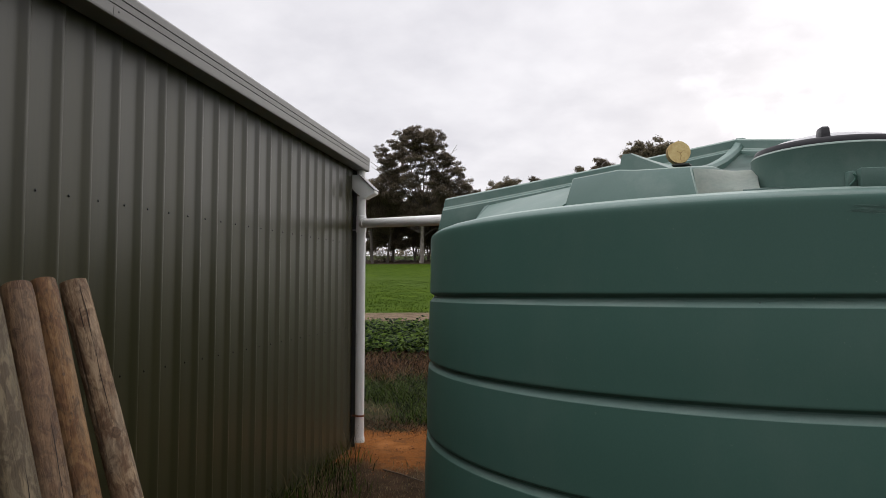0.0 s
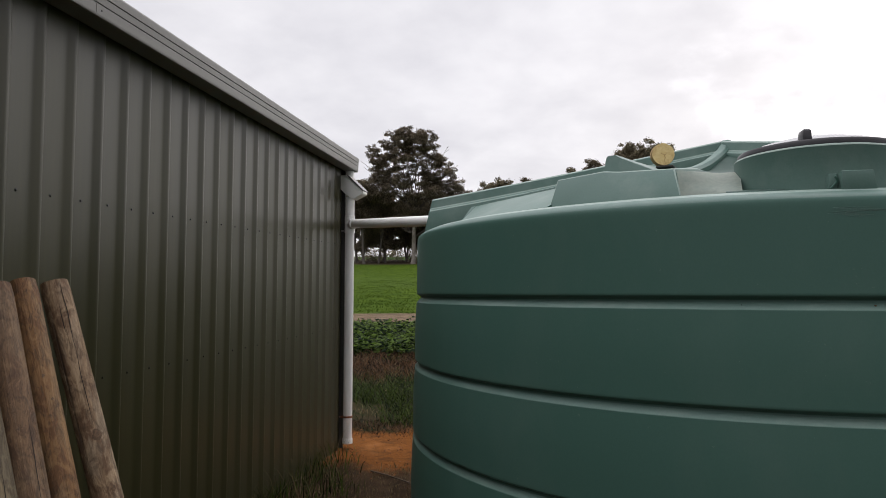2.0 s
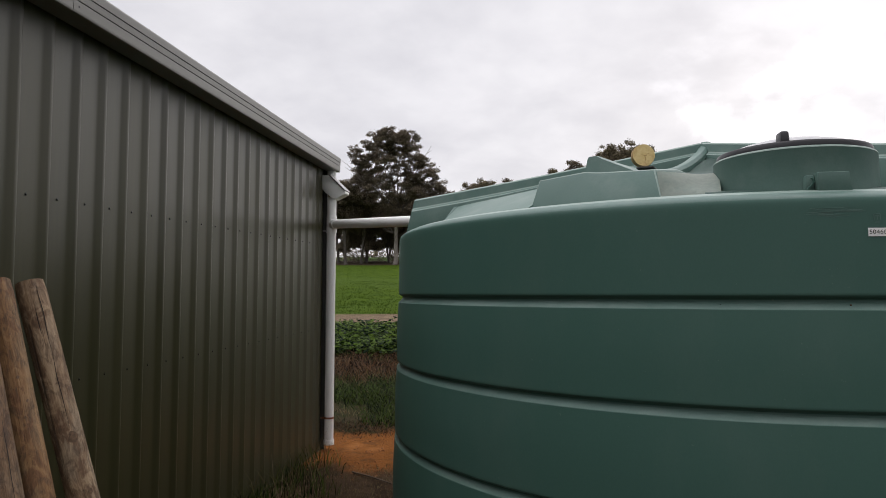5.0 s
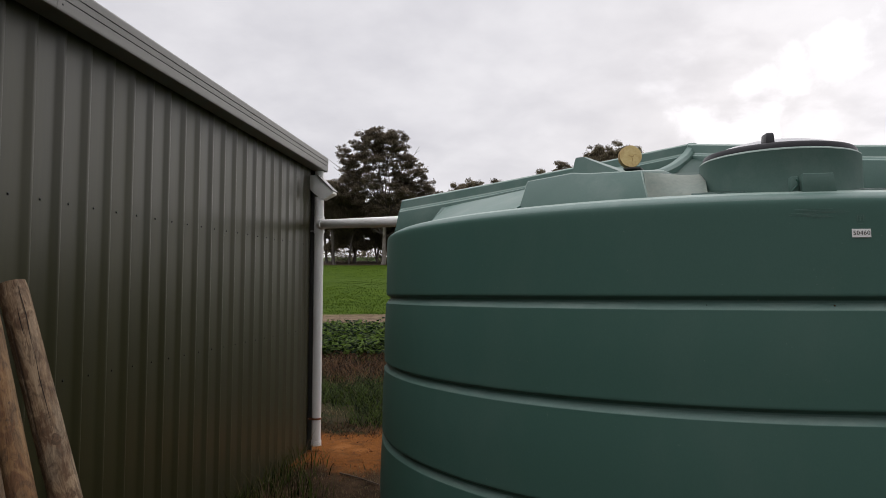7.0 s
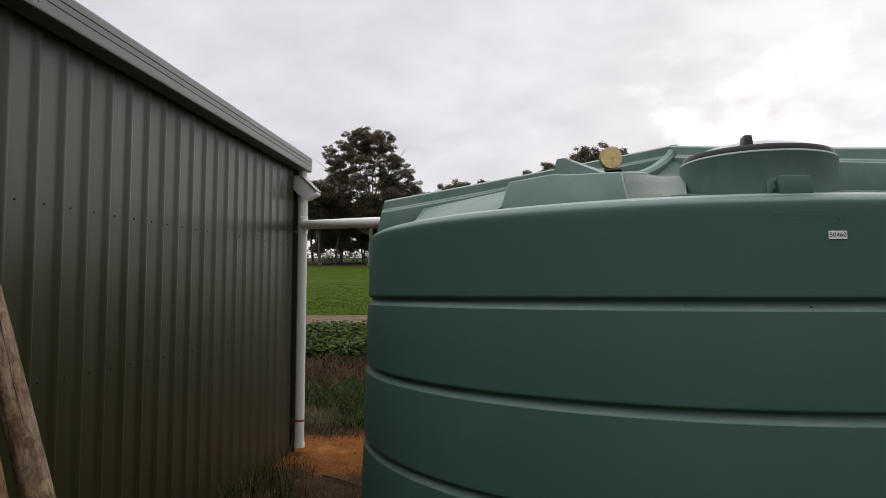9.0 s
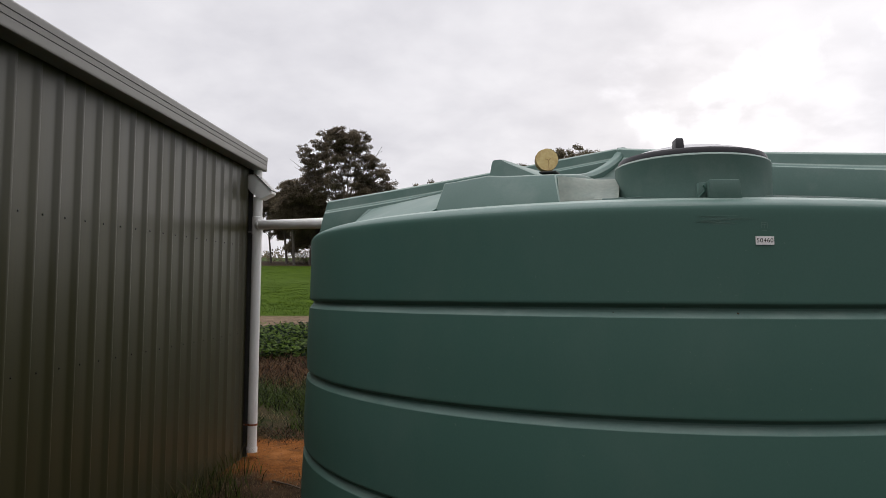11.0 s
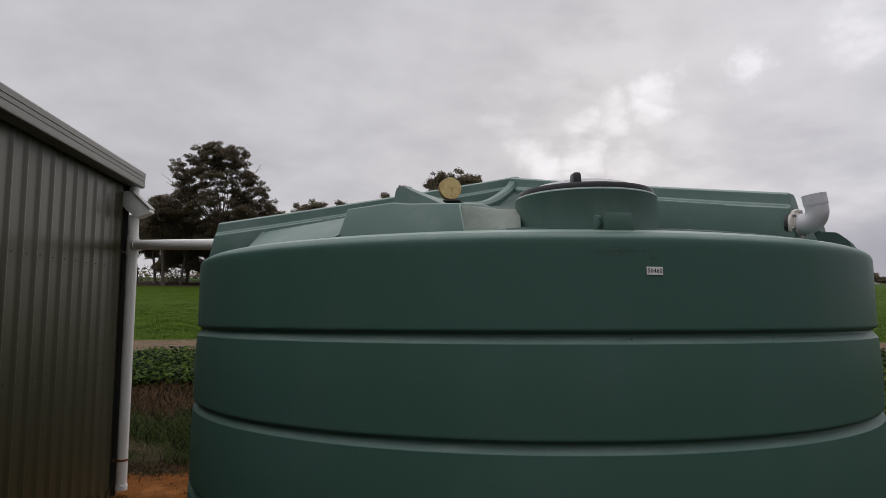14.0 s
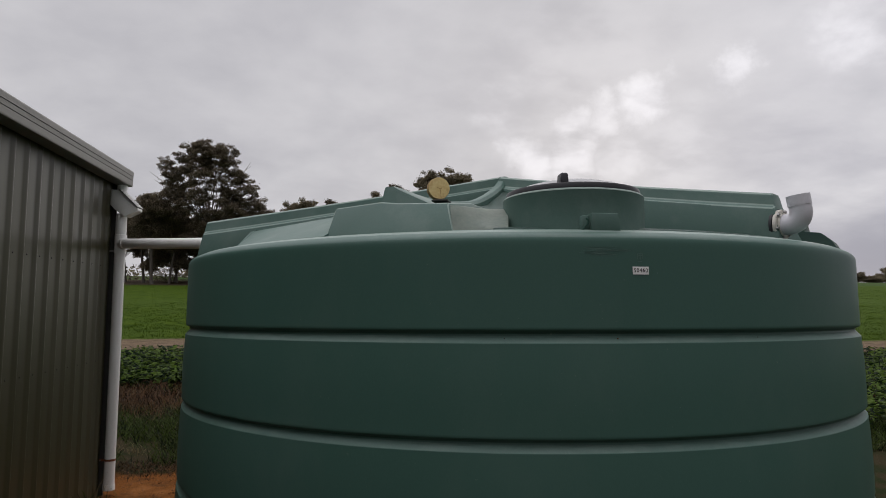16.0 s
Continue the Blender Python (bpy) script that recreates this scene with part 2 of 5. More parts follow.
M_CRACK = material("pine_crack", (0.46, 0.27, 0.10), (0.58, 0.37, 0.15), 60, 0.8, 0, 0, dist=0.001)
M_DISCSIDE = material("pine_bark_side", (0.26, 0.16, 0.06), (0.44, 0.30, 0.12), 18, 0.8, 0, 0.3, 120, dist=0.003)
M_SAND = material("wet_orange_sand", (0.150, 0.056, 0.016), (0.250, 0.102, 0.032), 4, 0.9, 0, 0.5, 45)
M_BARK = material("gum_bark", (0.055, 0.046, 0.038), (0.14, 0.12, 0.10), 1.2, 0.85, 0, 0.4, 12, 0.35, stretch=(1, 1, 0.3))
M_PALEBARK = material("pale_gum_bark", (0.13, 0.11, 0.09), (0.44, 0.40, 0.35), 1.3, 0.8, 0, 0.3, 8, 0.28, stretch=(1, 1, 0.3), dirt=(0.07, 0.055, 0.045), dirt_scale=1.0, dirt_amount=0.8)
M_STICK = material("dead_sticks", (0.05, 0.035, 0.025), (0.13, 0.095, 0.065), 9, 0.9, 0, 0.2, island=0.5)


def leaf_material(name, a, b, island=0.9, trans=0.42, rough=0.55):
    m = material(name, a, b, 0.7, rough, 0, 0, 9.0, 0.55, island=island, spec=0.12)
    nt = m.node_tree
    p, out = nt.nodes["Principled BSDF"], nt.nodes["Material Output"]
    thru, mix = nt.nodes.new("ShaderNodeBsdfTranslucent"), nt.nodes.new("ShaderNodeMixShader")
    nt.links.new(p.inputs["Base Color"].links[0].from_socket, thru.inputs["Color"])
    mix.inputs[0].default_value = trans
    nt.links.new(p.outputs[0], mix.inputs[1])
    nt.links.new(thru.outputs[0], mix.inputs[2])
    nt.links.new(mix.outputs[0], out.inputs[0])
    return m


M_GUMLEAF = leaf_material("gum_leaves", (0.060, 0.050, 0.037), (0.27, 0.220, 0.157))
M_GUMLEAF2 = leaf_material("gum_leaves_olive", (0.085, 0.072, 0.050), (0.28, 0.235, 0.155))
M_WEED = leaf_material("broad_weed_leaves", (0.005, 0.017, 0.003), (0.108, 0.170, 0.030), 1.7)
M_GRASS = leaf_material("rank_grass", (0.006, 0.011, 0.002), (0.058, 0.086, 0.016), 1.7)
M_STRAW = leaf_material("dry_grass", (0.115, 0.082, 0.042), (0.245, 0.195, 0.115))
M_CROP = leaf_material("young_crop", (0.028, 0.058, 0.004), (0.066, 0.105, 0.010))
M_DEADVEG = leaf_material("dead_brown_litter", (0.010, 0.006, 0.003), (0.128, 0.072, 0.036), 1.6)


def timber_material(name, a, b, streak, knots=True):
    """Weathered round timber: long grain, dark checks, knots and stains."""
    m = bpy.data.materials.new(name)
    m.use_nodes = True
    nt = m.node_tree
    N, L = nt.nodes.new, nt.links.new
    p = nt.nodes["Principled BSDF"]
    tc = N("ShaderNodeTexCoord")
    info = N("ShaderNodeObjectInfo")
    off = N("ShaderNodeVectorMath")
    off.operation = "ADD"
    comb = N("ShaderNodeCombineXYZ")
    mul = N("ShaderNodeMath")
    mul.operation = "MULTIPLY"
    mul.inputs[1].default_value = 37.0
    L(info.outputs["Random"], mul.inputs[0])
    L(mul.outputs[0], comb.inputs[2])
    L(tc.outputs["Object"], off.inputs[0])
    L(comb.outputs[0], off.inputs[1])

    def noise_at(sx, sz, scale, detail, rough=0.6, warp=0.0):
        mp, n = N("ShaderNodeMapping"), N("ShaderNodeTexNoise")
        mp.inputs["Scale"].default_value = (sx, sx, sz)
        n.inputs["Scale"].default_value, n.inputs["Detail"].default_value = scale, detail
        n.inputs["Roughness"].default_value, n.inputs["Distortion"].default_value = rough, warp
        L(off.outputs[0], mp.inputs[0])
        L(mp.outputs[0], n.inputs["Vector"])
        return n.outputs[0]

    def span(v, lo, hi, to=1.0):
        r = N("ShaderNodeMapRange")
        r.inputs["From Min"].default_value, r.inputs["From Max"].default_value, r.inputs["To Max"].default_value = lo, hi, to
        L(v, r.inputs["Value"])
        return r.outputs[0]

    def mixer(f, c1, c2):
        x = N("ShaderNodeMix")
        x.data_type = "RGBA"
        L(f, x.inputs["Factor"])
        for key, c in (("A", c1), ("B", c2)):
            if isinstance(c, tuple):
                x.inputs[key].default_value = (*c, 1)
            else:
                L(c, x.inputs[key])
        return x.outputs["Result"]

    grain = noise_at(48, 2.4, 1.0, 8, 0.7, 0.9)
    patches = noise_at(5, 1.3, 1.0, 5, 0.6, 1.0)
    figure = noise_at(9, 3.4, 1.0, 5, 0.55, 2.4)
    blots = noise_at(38, 18, 1.0, 3, 0.5, 1.5)
    checks = noise_at(80, 0.7, 1.0, 2, 0.5, 0.25)
    pale = noise_at(11, 2.1, 1.0, 4, 0.55, 1.8)
    colour = mixer(span(grain, 0.22, 0.78), a, b)
    colour = mixer(span(pale, 0.53, 0.60, 0.65), colour, (b[0] * 1.25, b[1] * 1.2, b[2] * 1.12))
    colour = mixer(span(patches, 0.45, 0.53, 0.85), colour, streak)
    # flame-shaped brown figure with a hard upper edge, dark at the edge itself
    brown = (streak[0] * 0.58, streak[1] * 0.50, streak[2] * 0.46)
    colour = mixer(span(figure, 0.50, 0.57, 0.85), colour, brown)
    edge = N("ShaderNodeMath")
    edge.operation = "COMPARE"
    L(figure, edge.inputs[0])
    edge.inputs[1].default_value, edge.inputs[2].default_value = 0.518, 0.007
    rim = N("ShaderNodeMath")
    rim.operation = "MULTIPLY"
    L(edge.outputs[0], rim.inputs[0])
    L(span(blots, 0.35, 0.6, 0.5), rim.inputs[1])
    colour = mixer(rim.outputs[0], colour, (a[0] * 0.4, a[1] * 0.34, a[2] * 0.3))
    colour = mixer(span(blots, 0.65, 0.72, 0.5), colour, (a[0] * 0.35, a[1] * 0.3, a[2] * 0.3))
    colour = mixer(span(checks, 0.73, 0.765, 0.55), colour, (0.02, 0.013, 0.009))
    # fine mottling and short dark flecks
    mottle = noise_at(30, 13, 1.0, 6, 0.65, 1.2)
    colour = mixer(span(mottle, 0.50, 0.64, 0.75), colour, (a[0] * 0.75, a[1] * 0.68, a[2] * 0.62))
    colour = mixer(span(mottle, 0.48, 0.36, 0.50), colour, (b[0] * 1.15, b[1] * 1.12, b[2] * 1.05))
    L(colour, p.inputs["Base Color"])
    p.inputs["Roughness"].default_value = 0.7
    b1, add = N("ShaderNodeBump"), N("ShaderNodeMath")
    add.operation = "SUBTRACT"
    L(grain, add.inputs[0])
    L(span(checks, 0.70, 0.76, 1.2), add.inputs[1])
    b1.inputs["Strength"].default_value, b1.inputs["Distance"].default_value = 0.9, 0.008
    L(add.outputs[0], b1.inputs["Height"])
    L(b1.outputs[0], p.inputs["Normal"])
    return m


M_POST_BROWN = timber_material("treated_pine_brown", (0.072, 0.042, 0.021), (0.225, 0.140, 0.074), (0.150, 0.083, 0.038))
M_POST_ORANGE = timber_material("treated_pine_orange", (0.082, 0.045, 0.018), (0.255, 0.150, 0.066), (0.205, 0.100, 0.032))
M_POST_GREY = timber_material("treated_pine_grey", (0.118, 0.077, 0.045), (0.385, 0.284, 0.182), (0.225, 0.137, 0.070))
M_POST_GREEN = timber_material("treated_pine_green", (0.085, 0.064, 0.034), (0.185, 0.144, 0.084), (0.115, 0.086, 0.044))

M_KNOT = material("pine_knot", (0.045, 0.025, 0.013), (0.20, 0.120, 0.064), 90, 0.75, 0, 0.3, 300, 0.4, dist=0.002)
M_SPLIT = material("split_shadow_wood", (0.014, 0.010, 0.007), (0.03, 0.02, 0.014), 60, 0.9, 0, 0)


# ---- building blocks ----
def finish(name, me, mat, parent=None, label="", sharp=35):
    mats = mat if isinstance(mat, (list, tuple)) else [mat]
    for m in mats:
        me.materials.append(m)
    if sharp:
        me.shade_smooth()
        me.set_sharp_from_angle(angle=radians(sharp))
    ob = new(name, me)
    if parent:
        ob.parent = parent
    if label:
        ob["label"] = label
    return ob


def part(name, bm, mat, parent=None, label="", sharp=35):
    me = bpy.data.meshes.new(name)
    bmesh.ops.recalc_face_normals(bm, faces=bm.faces[:])
    bm.to_mesh(me)
    bm.free()
    return finish(name, me, mat, parent, label, sharp)


def pieces(name, verts, faces, mat, parent=None, label="", sharp=0):
    me = bpy.data.meshes.new(name)
    me.from_pydata(verts, [], faces)
    me.update()
    return finish(name, me, mat, parent, label, sharp)


def thing(name, loc, label, category, rot=(0, 0, 0), group="", kind=""):
    ob = new(name)
    ob.empty_display_size = 0.1
    ob.location, ob.rotation_euler = loc, rot
    return tagged(ob, label, category, group, kind)


def lathe(bm, profile, segs=48, m=None, closed=False):
    rings = []
    for r, z in profile:
        if r < 1e-5:
            rings.append([bm.verts.new((0, 0, z))])
        else:
            rings.append([bm.verts.new((r * math.cos(2 * math.pi * i / segs), r * math.sin(2 * math.pi * i / segs), z)) for i in range(segs)])
    pairs = list(zip(rings, rings[1:]))
    if closed:
        pairs.append((rings[-1], rings[0]))
    for a, b in pairs:
        for i in range(segs):
            j = (i + 1) % segs
            if len(a) == 1 and len(b) > 1:
                bm.faces.new((a[0], b[i], b[j]))
            elif len(b) == 1 and len(a) > 1:
                bm.faces.new((a[i], a[j], b[0]))
            elif len(a) > 1:
                bm.faces.new((a[i], a[j], b[j], b[i]))
    if m is not None:
        vs = [v for ring in rings for v in ring]
        bmesh.ops.transform(bm, matrix=m, verts=vs)


def tube(bm, pts, radii, segs=16, cap=True):
    pts = [Vector(p) for p in pts]
    if isinstance(radii, (int, float)):
        radii = [radii] * len(pts)
    rings, up = [], None
    for i, p in enumerate(pts):
        d = (pts[min(i + 1, len(pts) - 1)] - pts[max(i - 1, 0)]).normalized()
        if up is None:
            up = d.orthogonal().normalized()
        up = (up - d * up.dot(d)).normalized()
        side = d.cross(up)
        rings.append([bm.verts.new(p + radii[i] * (math.cos(a) * up + math.sin(a) * side)) for a in (2 * math.pi * k / segs for k in range(segs))])
    for a, b in zip(rings, rings[1:]):
        for i in range(segs):
            j = (i + 1) % segs
            bm.faces.new((a[i], a[j], b[j], b[i]))
    if cap:
        bm.faces.new(rings[0][::-1])
        bm.faces.new(rings[-1])


def pipe(bm, pts, outer, inner, segs=24):
    """An open pipe with a wall: outside, inside and the two rims."""
    pts = [Vector(p) for p in pts]
    shells, up0 = [], None
    for rad in (outer, inner):
        rings, up = [], up0
        for i, p in enumerate(pts):
            d = (pts[min(i + 1, len(pts) - 1)] - pts[max(i - 1, 0)]).normalized()
            if up is None:
                up = d.orthogonal().normalized()
                up0 = up
            up = (up - d * up.dot(d)).normalized()
            side = d.cross(up)
            rings.append([bm.verts.new(p + rad * (math.cos(a) * up + math.sin(a) * side)) for a in (2 * math.pi * k / segs for k in range(segs))])
        shells.append(rings)
        for a, b in zip(rings, rings[1:]):
            for i in range(segs):
                j = (i + 1) % segs
                bm.faces.new((a[i], a[j], b[j], b[i]))
    for e in (0, -1):
        a, b = shells[0][e], shells[1][e]
        for i in range(segs):
            j = (i + 1) % segs
            bm.faces.new((a[i], a[j], b[j], b[i]))


def box(bm, x0, x1, y0, y1, z0, z1, bevel=0.0, m=None):
    vs = [bm.verts.new((x, y, z)) for x in (x0, x1) for y in (y0, y1) for z in (z0, z1)]
    fs = [bm.faces.new([vs[i] for i in q]) for q in ((0, 1, 3, 2), (4, 6, 7, 5), (0, 4, 5, 1), (2, 3, 7, 6), (0, 2, 6, 4), (1, 5, 7, 3))]
    if m is not None:
        bmesh.ops.transform(bm, matrix=m, verts=vs)
    if bevel:
        edges = list({e for f in fs for e in f.edges})
        bmesh.ops.bevel(bm, geom=edges, offset=bevel, segments=2, affect="EDGES", profile=0.5)


def loft(bm, sections, bevel=0.0, segs=2):
    """Closed cross-sections, joined in order and capped."""
    rings = [[bm.verts.new(p) for p in s] for s in sections]
    n = len(rings[0])
    faces = []
    for a, b in zip(rings, rings[1:]):
        for i in range(n):
            j = (i + 1) % n
            faces.append(bm.faces.new((a[i], a[j], b[j], b[i])))
    faces.append(bm.faces.new(rings[0][::-1]))
    faces.append(bm.faces.new(rings[-1]))
    if bevel:
        bmesh.ops.recalc_face_normals(bm, faces=faces)
        edges = [e for e in {e for f in faces for e in f.edges} if len(e.link_faces) == 2 and e.calc_face_angle(0) > 0.45]
        bmesh.ops.bevel(bm, geom=edges, offset=bevel, segments=segs, affect="EDGES", profile=0.5, clamp_overlap=True)


def extrude_y(bm, profile, y0, y1, closed=False):
    a = [bm.verts.new((x, y0, z)) for x, z in profile]
    b = [bm.verts.new((x, y1, z)) for x, z in profile]
    n = len(profile)
    for i in range(n if closed else n - 1):
        j = (i + 1) % n
        bm.faces.new((a[i], a[j], b[j], b[i]))
    if closed:
        bm.faces.new(a[::-1])
        bm.faces.new(b)


def smooth01(a, b, x):
    t = min(max((x - a) / (b - a), 0.0), 1.0)
    return t * t * (3 - 2 * t)


# ---- ground ----
def ground_z(x, y):
    z = 0.08
    z += 0.10 * smooth01(7.5, 13, y)                      # rough verge
    z += 0.18 * smooth01(13, 22, y)
    z += 0.063 * max(0.0, min(y, 95) - 29) + 0.042 * max(0.0, min(y, 230) - 95)
    z += 0.010 * max(0.0, min(x - 20, 120)) * smooth01(20, 60, y)
    n = noise.noise(Vector((x * 0.7, y * 0.7, 0.0)))
    z += 0.035 * n * smooth01(6.0, 9.0, abs(y - 0.0) if y > 0 else 6.0)
    z += 0.25 * noise.noise(Vector((x * 0.03, y * 0.03, 4.0))) * smooth01(30, 60, y)
    return z


def spaced(edges):
    out = []
    for a, b, n in edges:
        out += [a + (b - a) * i / n for i in range(n)]
    return out + [edges[-1][1]]


def ground_material():
    m = bpy.data.materials.new("paddock_ground")
    m.use_nodes = True
    nt = m.node_tree
    N, L = nt.nodes.new, nt.links.new
    p = nt.nodes["Principled BSDF"]
    p.inputs["Roughness"].default_value = 0.95
    p.inputs["Specular IOR Level"].default_value = 0.04
    geo, sep = N("ShaderNodeNewGeometry"), N("ShaderNodeSeparateXYZ")
    L(geo.outputs["Position"], sep.inputs[0])

    def noise_of(scale, detail=6, rough=0.6):
        n = N("ShaderNodeTexNoise")
        n.inputs["Scale"].default_value, n.inputs["Detail"].default_value, n.inputs["Roughness"].default_value = scale, detail, rough
        L(geo.outputs["Position"], n.inputs["Vector"])
        return n.outputs[0]

    def calc(op, a, b):
        n = N("ShaderNodeMath")
        n.operation = op
        for i, v in enumerate((a, b)):
            if isinstance(v, (int, float)):
                n.inputs[i].default_value = v
            else:
                L(v, n.inputs[i])
        return n.outputs[0]

    def ramp(v, lo, hi):
        r = N("ShaderNodeMapRange")
        r.interpolation_type = "SMOOTHSTEP"
        r.inputs["From Min"].default_value, r.inputs["From Max"].default_value = lo, hi
        L(v, r.inputs["Value"])
        return r.outputs[0]

    def mixer(f, c1, c2):
        x = N("ShaderNodeMix")
        x.data_type = "RGBA"
        L(f, x.inputs["Factor"])
        for key, c in (("A", c1), ("B", c2)):
            if isinstance(c, tuple):
                x.inputs[key].default_value = (*c, 1)
            else:
                L(c, x.inputs[key])
        return x.outputs["Result"]

    warp = calc("MULTIPLY", calc("SUBTRACT", noise_of(0.9), 0.5), 2.2)
    yy = calc("ADD", sep.outputs[1], warp)
    far = calc("ADD", sep.outputs[1], calc("MULTIPLY", calc("SUBTRACT", noise_of(0.25), 0.5), 3.0))
    fine, mid = noise_of(22, 8, 0.7), noise_of(3.5)
    soil = mixer(ramp(mid, 0.35, 0.65), (0.032, 0.020, 0.011), (0.068, 0.041, 0.023))
    grit = noise_of(70, 8, 0.75)
    sand = mixer(ramp(grit, 0.36, 0.66), (0.128, 0.046, 0.011), (0.262, 0.098, 0.024))
    sand = mixer(ramp(noise_of(6.0, 6, 0.65), 0.44, 0.66), sand, (0.112, 0.046, 0.015))
    sand = mixer(ramp(noise_of(2.0, 5, 0.6), 0.52, 0.70), sand, (0.270, 0.112, 0.033))
    verge = mixer(ramp(mid, 0.4, 0.62), (0.020, 0.026, 0.008), (0.043, 0.033, 0.017))
    brown = mixer(ramp(fine, 0.35, 0.65), (0.022, 0.012, 0.007), (0.080, 0.044, 0.026))
    track = mixer(ramp(calc("ADD", calc("MULTIPLY", fine, 0.5), calc("MULTIPLY", noise_of(2.2, 8, 0.7), 0.5)), 0.38, 0.62), (0.080, 0.055, 0.036), (0.215, 0.158, 0.105))
    crop = mixer(ramp(noise_of(1.1, 8, 0.65), 0.32, 0.68), (0.028, 0.056, 0.003), (0.060, 0.096, 0.006))
    crop = mixer(ramp(noise_of(0.12, 4), 0.4, 0.7), crop, (0.052, 0.085, 0.012))
    farland = mixer(ramp(noise_of(0.03, 4), 0.4, 0.6), (0.034, 0.072, 0.015), (0.055, 0.081, 0.025))
    litter = mixer(ramp(fine, 0.35, 0.65), (0.030, 0.022, 0.015), (0.072, 0.051, 0.034))
    c = mixer(ramp(yy, 5.55, 5.95), soil, sand)
    c = mixer(ramp(calc("ADD", sep.outputs[0], warp), 2.2, 3.2), c, verge)
    c = mixer(ramp(yy, 7.2, 7.5), c, verge)
    c = mixer(ramp(yy, 11.0, 12.2), c, brown)
    c = mixer(ramp(yy, 14.2, 15.2), c, verge)
    c = mixer(ramp(far, 20.6, 21.6), c, track)
    c = mixer(ramp(far, 27.4, 28.4), c, crop)
    c = mixer(calc("MULTIPLY", ramp(far, 84.5, 86.5), calc("SUBTRACT", 1.0, ramp(sep.outputs[0], 22, 34))), c, litter)
    c = mixer(ramp(far, 108.0, 112.0), c, farland)
    L(c, p.inputs["Base Color"])
    b = N("ShaderNodeBump")
    b.inputs["Strength"].default_value, b.inputs["Distance"].default_value = 0.8, 0.03
    L(calc("ADD", fine, calc("MULTIPLY", grit, 0.5)), b.inputs["Height"])
    L(b.outputs[0], p.inputs["Normal"])
    return m


def make_ground():
    xs = spaced(((-3000, -300, 6), (-300, -60, 12), (-60, -12, 24), (-12, 12, 120), (12, 60, 60), (60, 300, 16), (300, 3000, 6)))
    ys = spaced(((-3000, -200, 6), (-200, -20, 10), (-20, 0, 12), (0, 30, 150), (30, 120, 60), (120, 300, 16), (300, 4000, 10)))
    verts = [(x, y, ground_z(x, y)) for y in ys for x in xs]
    w = len(xs)
    faces = [(j * w + i, j * w + i + 1, (j + 1) * w + i + 1, (j + 1) * w + i) for j in range(len(ys) - 1) for i in range(w - 1)]
    g = pieces("ground", verts, faces, ground_material(), sharp=60)
    tagged(g, "bare orange sand, weedy verge, dirt track and green crop paddock", "ground", kind="structure")


make_ground()

# ---- shed ----
WALL_X, CORNER_Y, WALL_S = -2.1, 6.50, -3.19
PITCH, SCREW_Y = 0.19, 2.263
BASE_Z, TOP_Z = 0.06, 3.02


